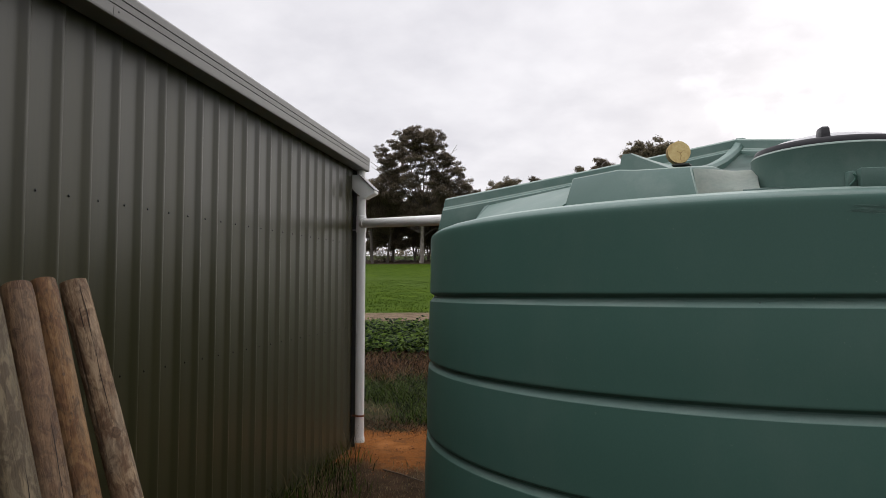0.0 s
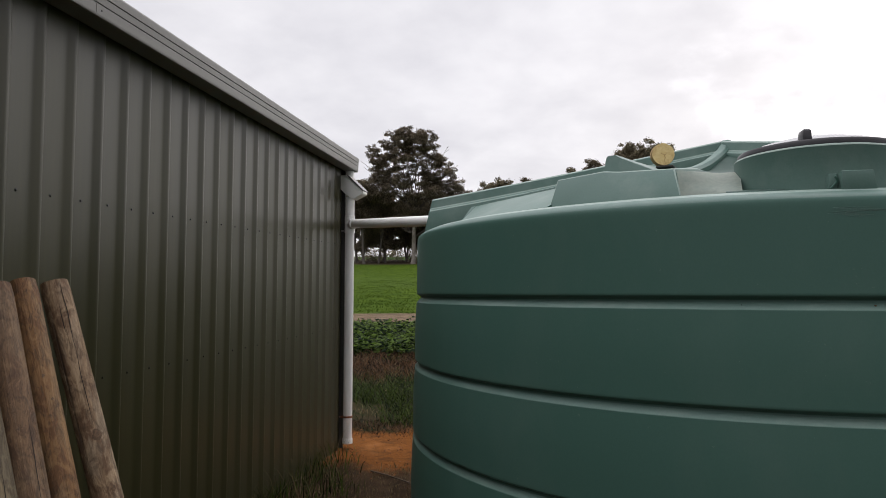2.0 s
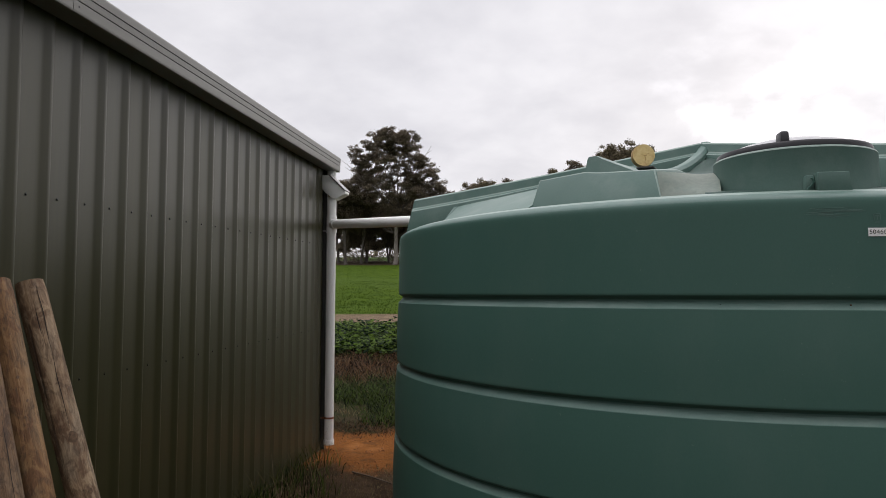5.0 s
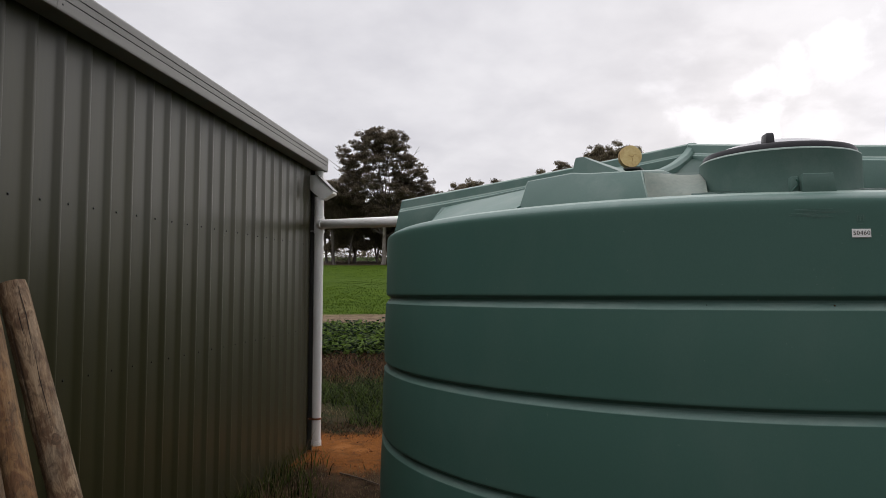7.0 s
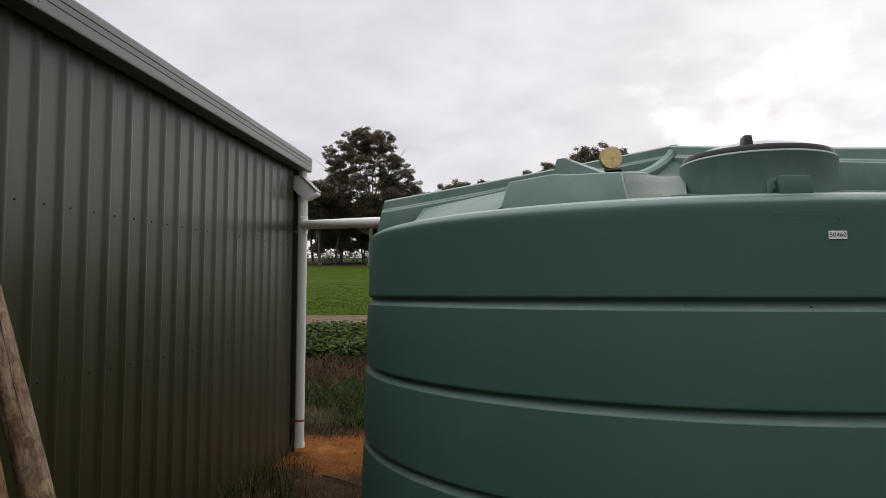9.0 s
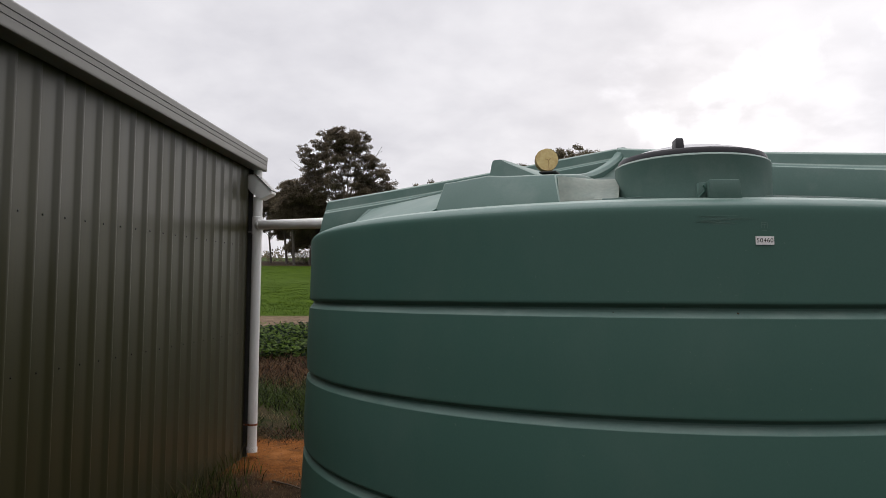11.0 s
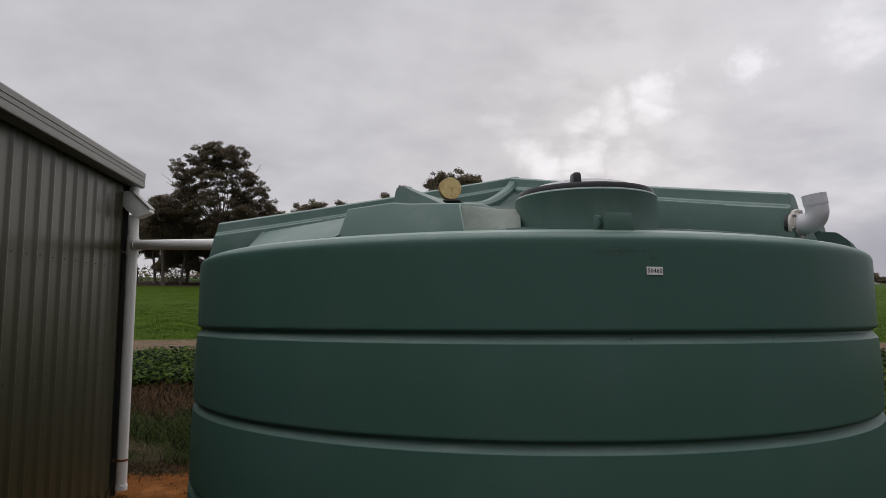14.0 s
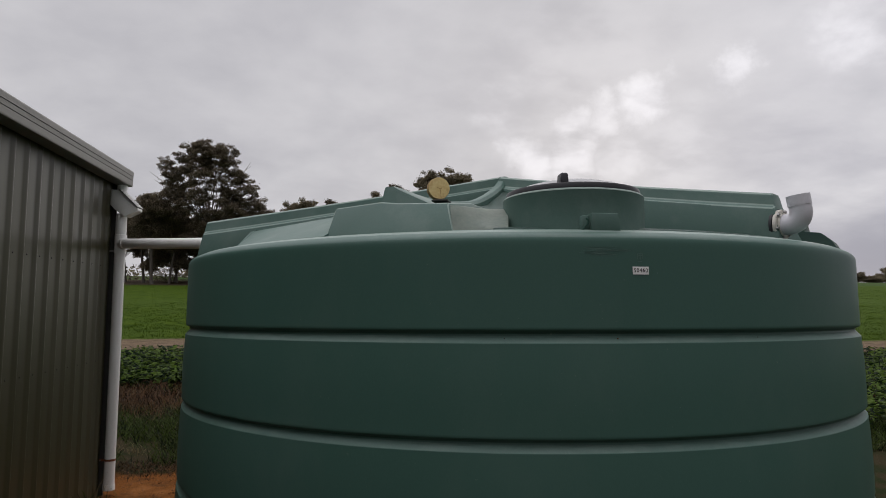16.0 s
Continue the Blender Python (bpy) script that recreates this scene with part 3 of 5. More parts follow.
def make_shed():
    shed = thing("shed", (WALL_X, CORNER_Y, BASE_Z), "farm shed clad in olive-grey ribbed steel sheet", "shed")
    H = TOP_Z - BASE_Z
    # frame walls behind the cladding
    for name, dims in (("wall", (-6.0, -0.06, WALL_S - CORNER_Y, -0.02)),):
        bm = bmesh.new()
        x0, x1, y0, y1 = dims
        box(bm, x0, x1, y0, y1, 0.0, H - 0.03)
        part(name, bm, M_WALL, shed, "olive-grey steel wall", 30)
    # cladding sheets of four ribs each: pan, slope, narrow crown, back slope
    start = SCREW_Y - PITCH * 28 - 0.055
    k = 0
    y = start
    bm = bmesh.new()
    prof = []
    for i in range(4):
        o = i * PITCH
        prof += [(o, 0.0), (o + 0.003, 0.0), (o + 0.070, 0.0), (o + 0.100, 0.0004), (o + 0.115, 0.0012), (o + 0.124, 0.0026),
                 (o + 0.131, 0.0048), (o + 0.158, 0.0142), (o + 0.163, 0.0154), (o + 0.168, 0.0160), (o + 0.172, 0.0160), (o + 0.1765, 0.0154), (o + 0.1805, 0.0141), (o + 0.1838, 0.0114), (o + 0.1892, 0.0008)]
    prof.append((4 * PITCH, 0.0))
    outline = [(x, yy) for yy, x in prof] + [(-0.012, 4 * PITCH), (-0.012, 0.0)]
    loft(bm, [[(x, yy, z) for x, yy in outline] for z in (0.02, H - 0.02)])
    me = bpy.data.meshes.new("cladding_sheet")
    bmesh.ops.recalc_face_normals(bm, faces=bm.faces[:])
    bm.to_mesh(me)
    bm.free()
    me.materials.append(M_WALL)
    me.shade_smooth()
    me.set_sharp_from_angle(angle=radians(50))
    sheets = 0
    while start + (sheets + 1) * 4 * PITCH < CORNER_Y + 0.02:
        ob = new("cladding_sheet", me)
        ob.parent = shed
        ob.location = (0, start + sheets * 4 * PITCH - CORNER_Y, 0)
        sheets += 1
    end_y = start + sheets * 4 * PITCH
    if end_y < CORNER_Y - 0.03:
        bm = bmesh.new()
        cut = [(yy, x) for yy, x in prof if end_y + yy <= CORNER_Y - 0.02]
        outline = [(x, yy) for yy, x in cut] + [(-0.012, cut[-1][0]), (-0.012, cut[0][0])]
        loft(bm, [[(x, end_y + yy - CORNER_Y, z) for x, yy in outline] for z in (0.02, H - 0.02)])
        part("cladding_sheet", bm, M_WALL, shed, sharp=50)
    # corner flashing, folded round the end of the wall
    bm = bmesh.new()
    prof2 = [(-0.08, -0.02), (0.034, -0.02), (0.034, 0.0), (0.012, 0.012), (0.012, 0.035), (-0.08, 0.035)]
    loft(bm, [[(x, yy, z) for x, yy in prof2] for z in (0.0, H - 0.02)])
    part("corner_flashing", bm, M_DARK, shed, "dark folded corner flashing", 30)
    # gutter: quad profile with two pressed lines, open on top
    g = [(0.018, 0.055), (0.018, -0.075), (0.030, -0.086), (0.034, -0.0862), (0.138, -0.0862), (0.142, -0.086), (0.1485, -0.083), (0.1508, -0.076), (0.1510, -0.071), (0.1527, -0.038), (0.153, -0.0315),
         (0.147, -0.0298), (0.147, -0.0268), (0.1525, -0.0250), (0.155, 0.0045), (0.149, 0.0062), (0.149, 0.0092), (0.1555, 0.0110),
         (0.157, 0.046), (0.152, 0.055), (0.144, 0.053)]
    zg = GUT_Z - BASE_Z
    for i, (ya, yb) in enumerate(((WALL_S, 2.53), (2.515, CORNER_Y + GUT_END))):
        bm = bmesh.new()
        inside = [(0.1405, 0.051), (0.1400, -0.072), (0.132, -0.080), (0.036, -0.080), (0.0215, -0.068), (0.0215, 0.055)]
        extrude_y(bm, [(x + (0.0015 if i else 0), z * 1.04 + zg) for x, z in g + inside], ya - CORNER_Y, yb - CORNER_Y, True)
        for v in bm.verts:
            v.co.z -= v.co.y * GUT_FALL
        part("gutter", bm, M_GUTTER, shed, "grey-painted steel quad gutter", 25)
    bm = bmesh.new()
    cap = [(x, CORNER_Y + GUT_END - CORNER_Y, z + zg) for x, z in g]
    loft(bm, [cap, [(x, yy + 0.003, z) for x, yy, z in cap]])
    part("stop_end", bm, M_GUTTER, shed, "", 25)
    bm = bmesh.new()
    lathe(bm, [(0, 0.004), (0.004, 0.003), (0.006, 0)], 10, Matrix.Translation((0.152, 2.55 - CORNER_Y, zg + 0.01)) @ pose(0, 0, 0, 0, 90, 0))
    part("rivet", bm, M_SCREW, shed)
    # low roof behind the gutter
    bm = bmesh.new()
    loft(bm, [[(-6.0, yy, H + 0.50), (0.05, yy, H - 0.015), (0.05, yy, H + 0.005), (-6.0, yy, H + 0.53)] for yy in (WALL_S - CORNER_Y, 0.0)])
    part("roof", bm, M_GUTTER, shed, "low-pitched steel roof sheeting", 25)
    # screws, one in each pan
    bm = bmesh.new()
    lathe(bm, [(0, 0.005), (0.0038, 0.004), (0.0045, 0.001), (0.008, 0.0)], 10, pose(0, 0, 0, 0, 90, 0))
    sme = bpy.data.meshes.new("screw")
    bm.to_mesh(sme)
    bm.free()
    sme.materials.append(M_SCREW)
    for z in (2.148, 1.300):
        for i in range(-26, 22):
            s = new("screw", sme)
            s.parent = shed
            s.location = (0.0005, SCREW_Y + PITCH * i - CORNER_Y, z - BASE_Z)


GUT_Z, GUT_END, GUT_FALL = 2.995, 0.03, 0.0165
make_shed()

# ---- downpipe with rain head and the branch to the tank ----
PIPE_X, PIPE_Y = -2.011, 6.47


def make_downpipe():
    d = thing("downpipe", (PIPE_X, PIPE_Y, 0.08), "white plastic downpipe with rain head and branch pipe to the tank", "downpipe")
    z0 = 0.08
    bm = bmesh.new()
    pipe(bm, [(0, 0, 0.066), (0, 0, 1.0), (0, 0, 2.56)], 0.046, 0.042, 32)
    part("pipe", bm, M_PVC, d, "", 40)
    bm = bmesh.new()
    lathe(bm, [(0.047, 0.054), (0.052, 0.054), (0.052, 0.100), (0.0495, 0.106), (0.047, 0.106)], 32, closed=True)
    part("socket", bm, M_PVC, d, "", 40)
    # tee with its socket rings
    bm = bmesh.new()
    lathe(bm, [(0.047, 2.19), (0.0525, 2.19), (0.0525, 2.36), (0.047, 2.365)], 32, closed=True)
    t = part("tee", bm, M_PVC, d, "", 40)
    a, b = Vector((0.0, 0.0, BRANCH_Z - z0)), Vector((TANK_IN[0] - PIPE_X, TANK_IN[1] - PIPE_Y, TANK_IN[2] - z0))
    bm = bmesh.new()
    tube(bm, [a.lerp(b, 0.02), a.lerp(b, 0.05)], 0.053, 28)
    part("branch_socket", bm, M_PVC, d, "", 40)
    bm = bmesh.new()
    tube(bm, [a.lerp(b, f) for f in (0.03, 0.3, 0.6, 1.0)], 0.046, 28)
    part("branch_pipe", bm, M_PVC, d, "", 40)
    # straps
    for z, mat, lab in ((2.21, M_GALV, "galvanised strap"), (0.322, M_RUST, "rusty strap")):
        bm = bmesh.new()
        lathe(bm, [(0.0465, z - 0.009), (0.0495, z - 0.009), (0.0495, z + 0.009), (0.0465, z + 0.009)], 28, closed=True)
        box(bm, -0.085, -0.044, -0.03, -0.026, z - 0.008, z + 0.008)
        s = part("strap", bm, mat, d, lab, 40)
        bm = bmesh.new()
        tube(bm, [(-0.072, -0.045, z), (-0.072, -0.02, z)], 0.005, 8)
        part("bolt", bm, M_GALV, s)
    # rain head: a tapered hopper with a sloping screen and side cheeks
    bm = bmesh.new()
    zt = 2.53
    hopper = [(-0.100, 0.125), (-0.100, 0.248), (-0.012, 0.248), (0.160, 0.080), (0.160, 0.056), (0.052, 0.0), (0.036, 0.004), (-0.046, 0.066)]
    loft(bm, [[(x, yy, zt + z) for x, z in hopper] for yy in (-0.070, 0.070)], 0.006, 2)
    h = part("rain_head", bm, M_PVC, d, "cream plastic rain head with sloping screen", 30)
    bm = bmesh.new()
    a, b = Vector((-0.006, 0, zt + 0.242)), Vector((0.158, 0, zt + 0.082))
    nrm = Vector((0.160, 0, 0.164)).normalized()
    loft(bm, [[a + Vector((0, -0.088, 0)) + nrm * l, b + Vector((0, -0.088, 0)) + nrm * l, b + Vector((0, 0.088, 0)) + nrm * l, a + Vector((0, 0.088, 0)) + nrm * l] for l in (0.0, 0.007)], 0.002, 1)
    part("screen", bm, M_DARK, h, "dark mesh screen", 35)
    for i in range(8):
        q = a.lerp(b, 0.06 + i * 0.125) + nrm * 0.009
        bm = bmesh.new()
        tube(bm, [q + Vector((0, -0.085, 0)), q + Vector((0, 0.085, 0))], 0.0068, 6)
        part("slat", bm, M_PVC, h)
    # outlet under the gutter
    bm = bmesh.new()
    lathe(bm, [(0.038, 2.76), (0.043, 2.76), (0.043, 2.86), (0.038, 2.86)], 24, Matrix.Translation((-0.005, -0.005, 0.0)), closed=True)
    part("gutter_outlet", bm, M_PVC, d, "", 40)
    return d


# ---- water tank ----
TANK_X, TANK_Y, TANK_Z0 = 1.167, 4.271, 0.05
TILT_X, TILT_Y = -0.016, -0.007
BRANCH_Z, TANK_IN = 2.362, (-0.62, 5.05, 2.265)
make_downpipe()


def polar(r, deg, z):
    return (r * math.cos(radians(deg)), r * math.sin(radians(deg)), z)


def glint_edges(bm):
    """Paints a pale skylight highlight on the narrow rounded edges that face up."""
    bmesh.ops.recalc_face_normals(bm, faces=bm.faces[:])
    for f in bm.faces:
        if min(e.calc_length() for e in f.edges) < 0.006 and f.normal.z > 0.35 and f.calc_area() > 2e-5:
            f.material_index = 1


def make_tank():
    up = 1.7 - TANK_Z0
    tank = thing("water_tank", (TANK_X - TILT_Y * up, TANK_Y + TILT_X * up, TANK_Z0),
                 "large round green plastic rainwater tank with ribbed sides", "water tank", (TILT_X, TILT_Y, 0))
    Z = -TANK_Z0

    def R(z):
        return 1.956 + 0.025 * (1.8 - min(z, 1.72))

    # shell: tapered sides, V-shaped rings, rounded shoulder
    prof = [(0.0, 0.0), (R(0) - 0.04, 0.0), (R(0.03), 0.04 + Z + TANK_Z0)]
    ledges = []
    for ring in (0.49, 0.901, 1.31, 1.697):
        lo, hi = ring - 0.038, ring + 0.013
        n = 5
        z_prev = prof[-1][1] - Z
        for i in range(1, n):
            f = i / n
            zz = z_prev + (lo - z_prev) * f
            prof.append((R(zz) + 0.004 * math.sin(math.pi * f), zz + Z))
        prof += [(R(lo - 0.010), lo - 0.010 + Z), (R(lo) - 0.0004, lo + Z), (R(lo) - 0.0020, lo + 0.0020 + Z), (R(lo) - 0.0034, lo + 0.0036 + Z), (R(ring) - 0.0206, ring - 0.0132 + Z),
                 (R(ring) - 0.0220, ring - 0.0115 + Z), (R(ring) - 0.0236, ring - 0.0085 + Z), (R(ring) - 0.0240, ring - 0.004 + Z), (R(ring) - 0.0222, ring + 0.000 + Z),
                 (R(hi) - 0.0045, hi - 0.0045 + Z), (R(hi) - 0.0012, hi - 0.0015 + Z), (R(hi), hi + 0.001 + Z), (R(hi + 0.010), hi + 0.010 + Z)]
        ledges.append((lo + 0.002, ring - 0.012))
    for zz in (1.76, 1.82, 1.88, 1.94, 1.975):
        prof.append((R(zz) - 0.002 * smooth01(1.7, 2.0, zz), zz + Z))
    # tight shoulder
    prof += [(r, zz + Z) for r, zz in ((1.9560, 2.000), (1.9558, 2.018), (1.9552, 2.031), (1.9540, 2.0395), (1.9518, 2.0465), (1.9480, 2.0525),
                                       (1.9422, 2.0580), (1.934, 2.0637), (1.920, 2.0713), (1.901, 2.0790), (1.880, 2.0840), (1.862, 2.0870))]
    prof += [(1.845, 2.090 + Z), (1.80, 2.096 + Z), (1.2, 2.15 + Z), (0.5, 2.24 + Z), (0.0, 2.26 + Z)]
    bm = bmesh.new()
    lathe(bm, prof, 240)
    # the ledges of the rings and the roof are faded and dusty, with skylight painted in
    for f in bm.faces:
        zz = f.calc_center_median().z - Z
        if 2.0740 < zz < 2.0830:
            f.material_index = 2                          # pale highlight painted along the shoulder's crest
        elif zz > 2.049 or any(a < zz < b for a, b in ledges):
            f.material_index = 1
    part("shell", bm, [M_TANK, M_TANKTOP, M_EDGEGLINT], tank, "", 28)

    # crumbs of dirt caught on the upper ledge
    rnd = random.Random(8)
    for deg, size in ((269.5, 0.0034), (257.3, 0.0020), (287.4, 0.0022)):
        bm = bmesh.new()
        bmesh.ops.create_icosphere(bm, subdivisions=1, radius=size, matrix=Matrix.Translation(polar(R(1.68) - 0.013, deg, 1.677 + Z)))
        for v in bm.verts:
            v.co += Vector((rnd.uniform(-1, 1), rnd.uniform(-1, 1), rnd.uniform(-1, 1))) * size * 0.35
        part("dirt_crumb", bm, M_DEADVEG, tank, "small crumb of dirt")

    # radial ridge arms with a stepped side
    def arm(deg, near, half, r0, r1, z_in, z_out, name="roof_ridge", lean=0.03, drop=0.062):
        u = Vector((math.cos(radians(deg)), math.sin(radians(deg)), 0))
        n = Vector((-u.y, u.x, 0))
        secs = []
        steps = 6
        for i in range(steps + 1):
            f = i / steps
            r = r0 + (r1 - r0) * f
            zt = z_in + (z_out - z_in) * f - 0.006 * math.sin(math.pi * f)
            last = 1.0 if i == steps else 0.0
            pts = []
            far = near * (-half + (2 * half - TOP_END) * smooth01(0.0, 1.0, f))
            for q, flare in ((near * half, near), (far, -near)):
                wide = 0.055 if flare == near else 0.05 + 0.22 * f
                row = [(q + flare * wide, 2.05, lean * 1.6), (q + flare * 0.034, zt - drop - 0.015, lean * 0.5), (q + flare * 0.006, zt - drop, lean * 0.4), (q, zt - 0.010, 0.0), (q - flare * 0.012, zt, 0.0)]
                pts += row if flare == near else row[::-1]
            secs.append([u * (r + last * e) + n * w + Vector((0, 0, zz + Z)) for w, zz, e in pts])
        bm = bmesh.new()
        loft(bm, secs, 0.005, 2)
        glint_edges(bm)
        return part(name, bm, [M_TANKTOP, M_EDGEGLINT], tank, "", 30)

    arm(ARM_L, 1, 0.214, 0.116, 1.855, 2.629, 2.288)
    arm(ARM_R, -1, 0.214, 0.116, 1.729, 2.629, 2.321)

    # raised roof sectors between the arms: a steep outer slope, then a gentle rise
    def sector(a0, a1, cuts, name="roof_panel", mat=M_TANKTOP):
        n = max(4, int((a1 - a0) / 1.5))
        grid, bm = [], bmesh.new()
        for i in [0] + list(range(n + 1)) + [n]:
            a = a0 + (a1 - a0) * i / n
            end = len(grid) in (0, n + 2)
            grid.append([bm.verts.new(polar(r, a + (0.3 if i else -0.3) * end, (2.04 if end else zz) + Z)) for r, zz in cuts])
        for a, b in zip(grid, grid[1:]):
            for j in range(len(cuts) - 1):
                bm.faces.new((a[j], b[j], b[j + 1], a[j + 1]))
        bmesh.ops.solidify(bm, geom=bm.faces[:], thickness=0.02)
        return part(name, bm, mat, tank, "pale saddle" if name == "roof_saddle" else "", 25)

    # flat raised panel between the first arm and the block
    def wedge(rim, top, inner, name="roof_panel", steps=14):
        """Straight lines between three pairs of corners: along the rim, the slope's head, and the middle of the roof."""
        bm = bmesh.new()
        rows = []
        for i in range(steps + 1):
            f = i / steps
            ra = polar(rim[0], rim[1] + (rim[2] - rim[1]) * f, rim[3] + Z)
            foot = polar(rim[0] + 0.012, rim[1] + (rim[2] - rim[1]) * f, 2.06 + Z)
            tp = Vector(top[0]).lerp(Vector(top[1]), f) + Vector((0, 0, Z))
            ic = Vector(inner[0]).lerp(Vector(inner[1]), f) + Vector((0, 0, Z))
            back = (Vector((ic.x, ic.y, 0)) - Vector((tp.x, tp.y, 0))).normalized()
            riser = tp + back * 0.003 + Vector((0, 0, 0.009))
            tier = tp + back * 0.26 + Vector((0, 0, 0.050 + 0.036 * f))
            rows.append([bm.verts.new(v) for v in (foot, ra, tp, riser, tier, ic, (ic.x, ic.y, 2.06 + Z))])
        for a, b in zip(rows, rows[1:]):
            for j in range(6):
                bm.faces.new((a[j], b[j], b[j + 1], a[j + 1]))
        bm.faces.new(rows[0])
        bm.faces.new(rows[-1][::-1])
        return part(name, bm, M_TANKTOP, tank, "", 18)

    wedge((1.80, 208.6, 231.8, 2.098), (polar(1.625, 193.6, 2.238), polar(1.52, 233.6, 2.245)), (polar(0.62, 205, 2.415), polar(0.50, 236, 2.415)))
    low = [(1.82, 2.08), (1.80, 2.10), (1.75, 2.112), (1.4, 2.135), (1.0, 2.20), (0.7, 2.32), (0.3, 2.46)]
    sector(256, 306, low)
    # dished saddle between the block and the manhole collar: flush with the block at one side, sloping back at the other
    flush = [(1.812, 2.04), (1.800, 2.075), (1.778, 2.105), (1.762, 2.135), (1.745, 2.165), (1.727, 2.195), (1.708, 2.214), (1.66, 2.219), (1.56, 2.222), (1.46, 2.229)]
    sloped = [(1.806, 2.04), (1.797, 2.075), (1.780, 2.102), (1.735, 2.122), (1.685, 2.146), (1.640, 2.172), (1.600, 2.198), (1.565, 2.214), (1.52, 2.221), (1.46, 2.229)]
    bm = bmesh.new()
    cols = []
    for i in range(19):
        f = i / 18
        k = smooth01(0.0, 0.75, f)
        cols.append([bm.verts.new(polar(p[0] - 0.005 + (q[0] - p[0] + 0.005) * k, (251.1 - 0.22 * j) * (1 - f) + 257.9 * f, p[1] + (q[1] - p[1]) * k + Z)) for j, (p, q) in enumerate(zip(flush, sloped))])
    for p, q in zip(cols, cols[1:]):
        for j in range(len(flush) - 1):
            bm.faces.new((p[j], q[j], q[j + 1], p[j + 1]))
    bmesh.ops.solidify(bm, geom=bm.faces[:], thickness=0.012)
    part("roof_saddle", bm, M_TANKPALE, tank, "pale saddle", 30)
    sector(243, 277, [(1.462, 2.05), (1.460, 2.225), (1.44, 2.231), (1.2, 2.275), (0.8, 2.345), (0.55, 2.402), (0.22, 2.562), (0.10, 2.600)])
    sector(313.5, 345, [(1.900, 2.04), (1.897, 2.085), (1.878, 2.118), (1.838, 2.155), (1.828, 2.160), (1.766, 2.168), (1.762, 2.174), (1.748, 2.246), (1.740, 2.256), (1.2, 2.30)])

    # block with a trapezoid face, and the thin swooping ridge that runs into it
    bl, br, tl, tr = Vector(polar(1.79, 231.8, 0)), Vector(polar(1.79, 251.3, 0)), Vector(polar(1.705, 231.4, 0)), Vector(polar(1.715, 249.6, 0))
    mid = tl.lerp(tr, 0.42)
    inward = -(bl + br).normalized()
    face = [(bl * 1.012, 2.04), (br * 1.012, 2.04), (tr, 2.222), (tl.lerp(tr, 0.55), 2.236), (mid, 2.246), (tl, 2.232)]
    secs = []
    for d, dz in ((0.0, 0.0), (0.30, 0.045), (0.8, 0.06)):
        secs.append([p + inward * d + Vector((0, 0, zz + dz + Z)) for p, zz in face])
    bm = bmesh.new()
    loft(bm, secs, 0.005, 2)
    glint_edges(bm)
    part("roof_block", bm, [M_TANKTOP, M_EDGEGLINT], tank, "", 30)

    u = Vector((math.cos(radians(RIDGE)), math.sin(radians(RIDGE)), 0))
    n = Vector((-u.y, u.x, 0))
    secs = []
    for r, zz in ((0.10, 2.638), (0.18, 2.640), (0.215, 2.634), (0.245, 2.604), (0.28, 2.574), (0.35, 2.535), (0.425, 2.500), (0.50, 2.468), (0.587, 2.437),
                  (0.66, 2.414), (0.74, 2.396), (0.84, 2.379), (1.00, 2.354), (1.15, 2.338), (1.25, 2.331), (1.39, 2.327), (1.50, 2.327), (1.56, 2.327), (1.612, 2.326), (1.622, 2.322)):
        bend = 0.048 * min(1.0, max(0.0, (1.0 - r) / 0.76))
        right_w = 0.045 + 0.165 * smooth01(0.85, 1.45, r)
        right_z = 2.14 + 0.085 * smooth01(0.85, 1.35, r)
        left_w = 0.05 - 0.012 * smooth01(0.9, 1.4, r)
        secs.append([u * r + n * (ww + bend) + Vector((0, 0, z2 + Z)) for ww, z2 in
                     ((-left_w, 2.12), (-0.030, zz - 0.020), (-0.024, zz - 0.004), (-0.018, zz), (0.013, zz), (0.019, zz - 0.003),
                      (0.032 + 0.1 * (right_w - 0.045), zz - 0.020), (right_w, right_z), (right_w, 2.12))])
    last = secs[-1]
    secs.append([p + u * (0.060 if p.z < 2.2 + Z else 0.012) for p in last])
    bm = bmesh.new()
    loft(bm, secs)
    part("roof_rib", bm, M_TANKTOP, tank, "", 22)

    # manhole collar, its lid and handle
    cx, cy = HATCH[0] - TANK_X, HATCH[1] - TANK_Y
    at = Matrix.Translation((cx, cy, 0))
    zt = 2.256
    bm = bmesh.new()
    lathe(bm, [(0.302, 2.07 + Z), (0.298, 2.12 + Z), (0.2955, zt - 0.012 + Z), (0.2965, zt - 0.009 + Z), (0.2950, zt - 0.0045 + Z), (0.2915, zt - 0.0012 + Z), (0.287, zt + Z), (0.262, zt + Z), (0.258, zt - 0.05 + Z), (0.0, zt - 0.05 + Z)], 96, at)
    # painted highlight round the top of the rim
    for f in bm.faces:
        if f.calc_center_median().z - Z > zt - 0.009:
            f.material_index = 1
    part("manhole_collar", bm, [M_TANKTOP, M_EDGEGLINT], tank, "", 35)
    bm = bmesh.new()
    lathe(bm, [(0.0, zt - 0.02 + Z), (0.272, zt - 0.005 + Z), (0.282, zt + 0.001 + Z), (0.283, zt + 0.016 + Z), (0.279, zt + 0.023 + Z), (0.262, zt + 0.027 + Z), (0.238, zt + 0.029 + Z), (0.0, zt + 0.028 + Z)], 96, at)
    lid = part("lid", bm, M_LID, tank, "black plastic screw-down lid", 35)
    bm = bmesh.new()
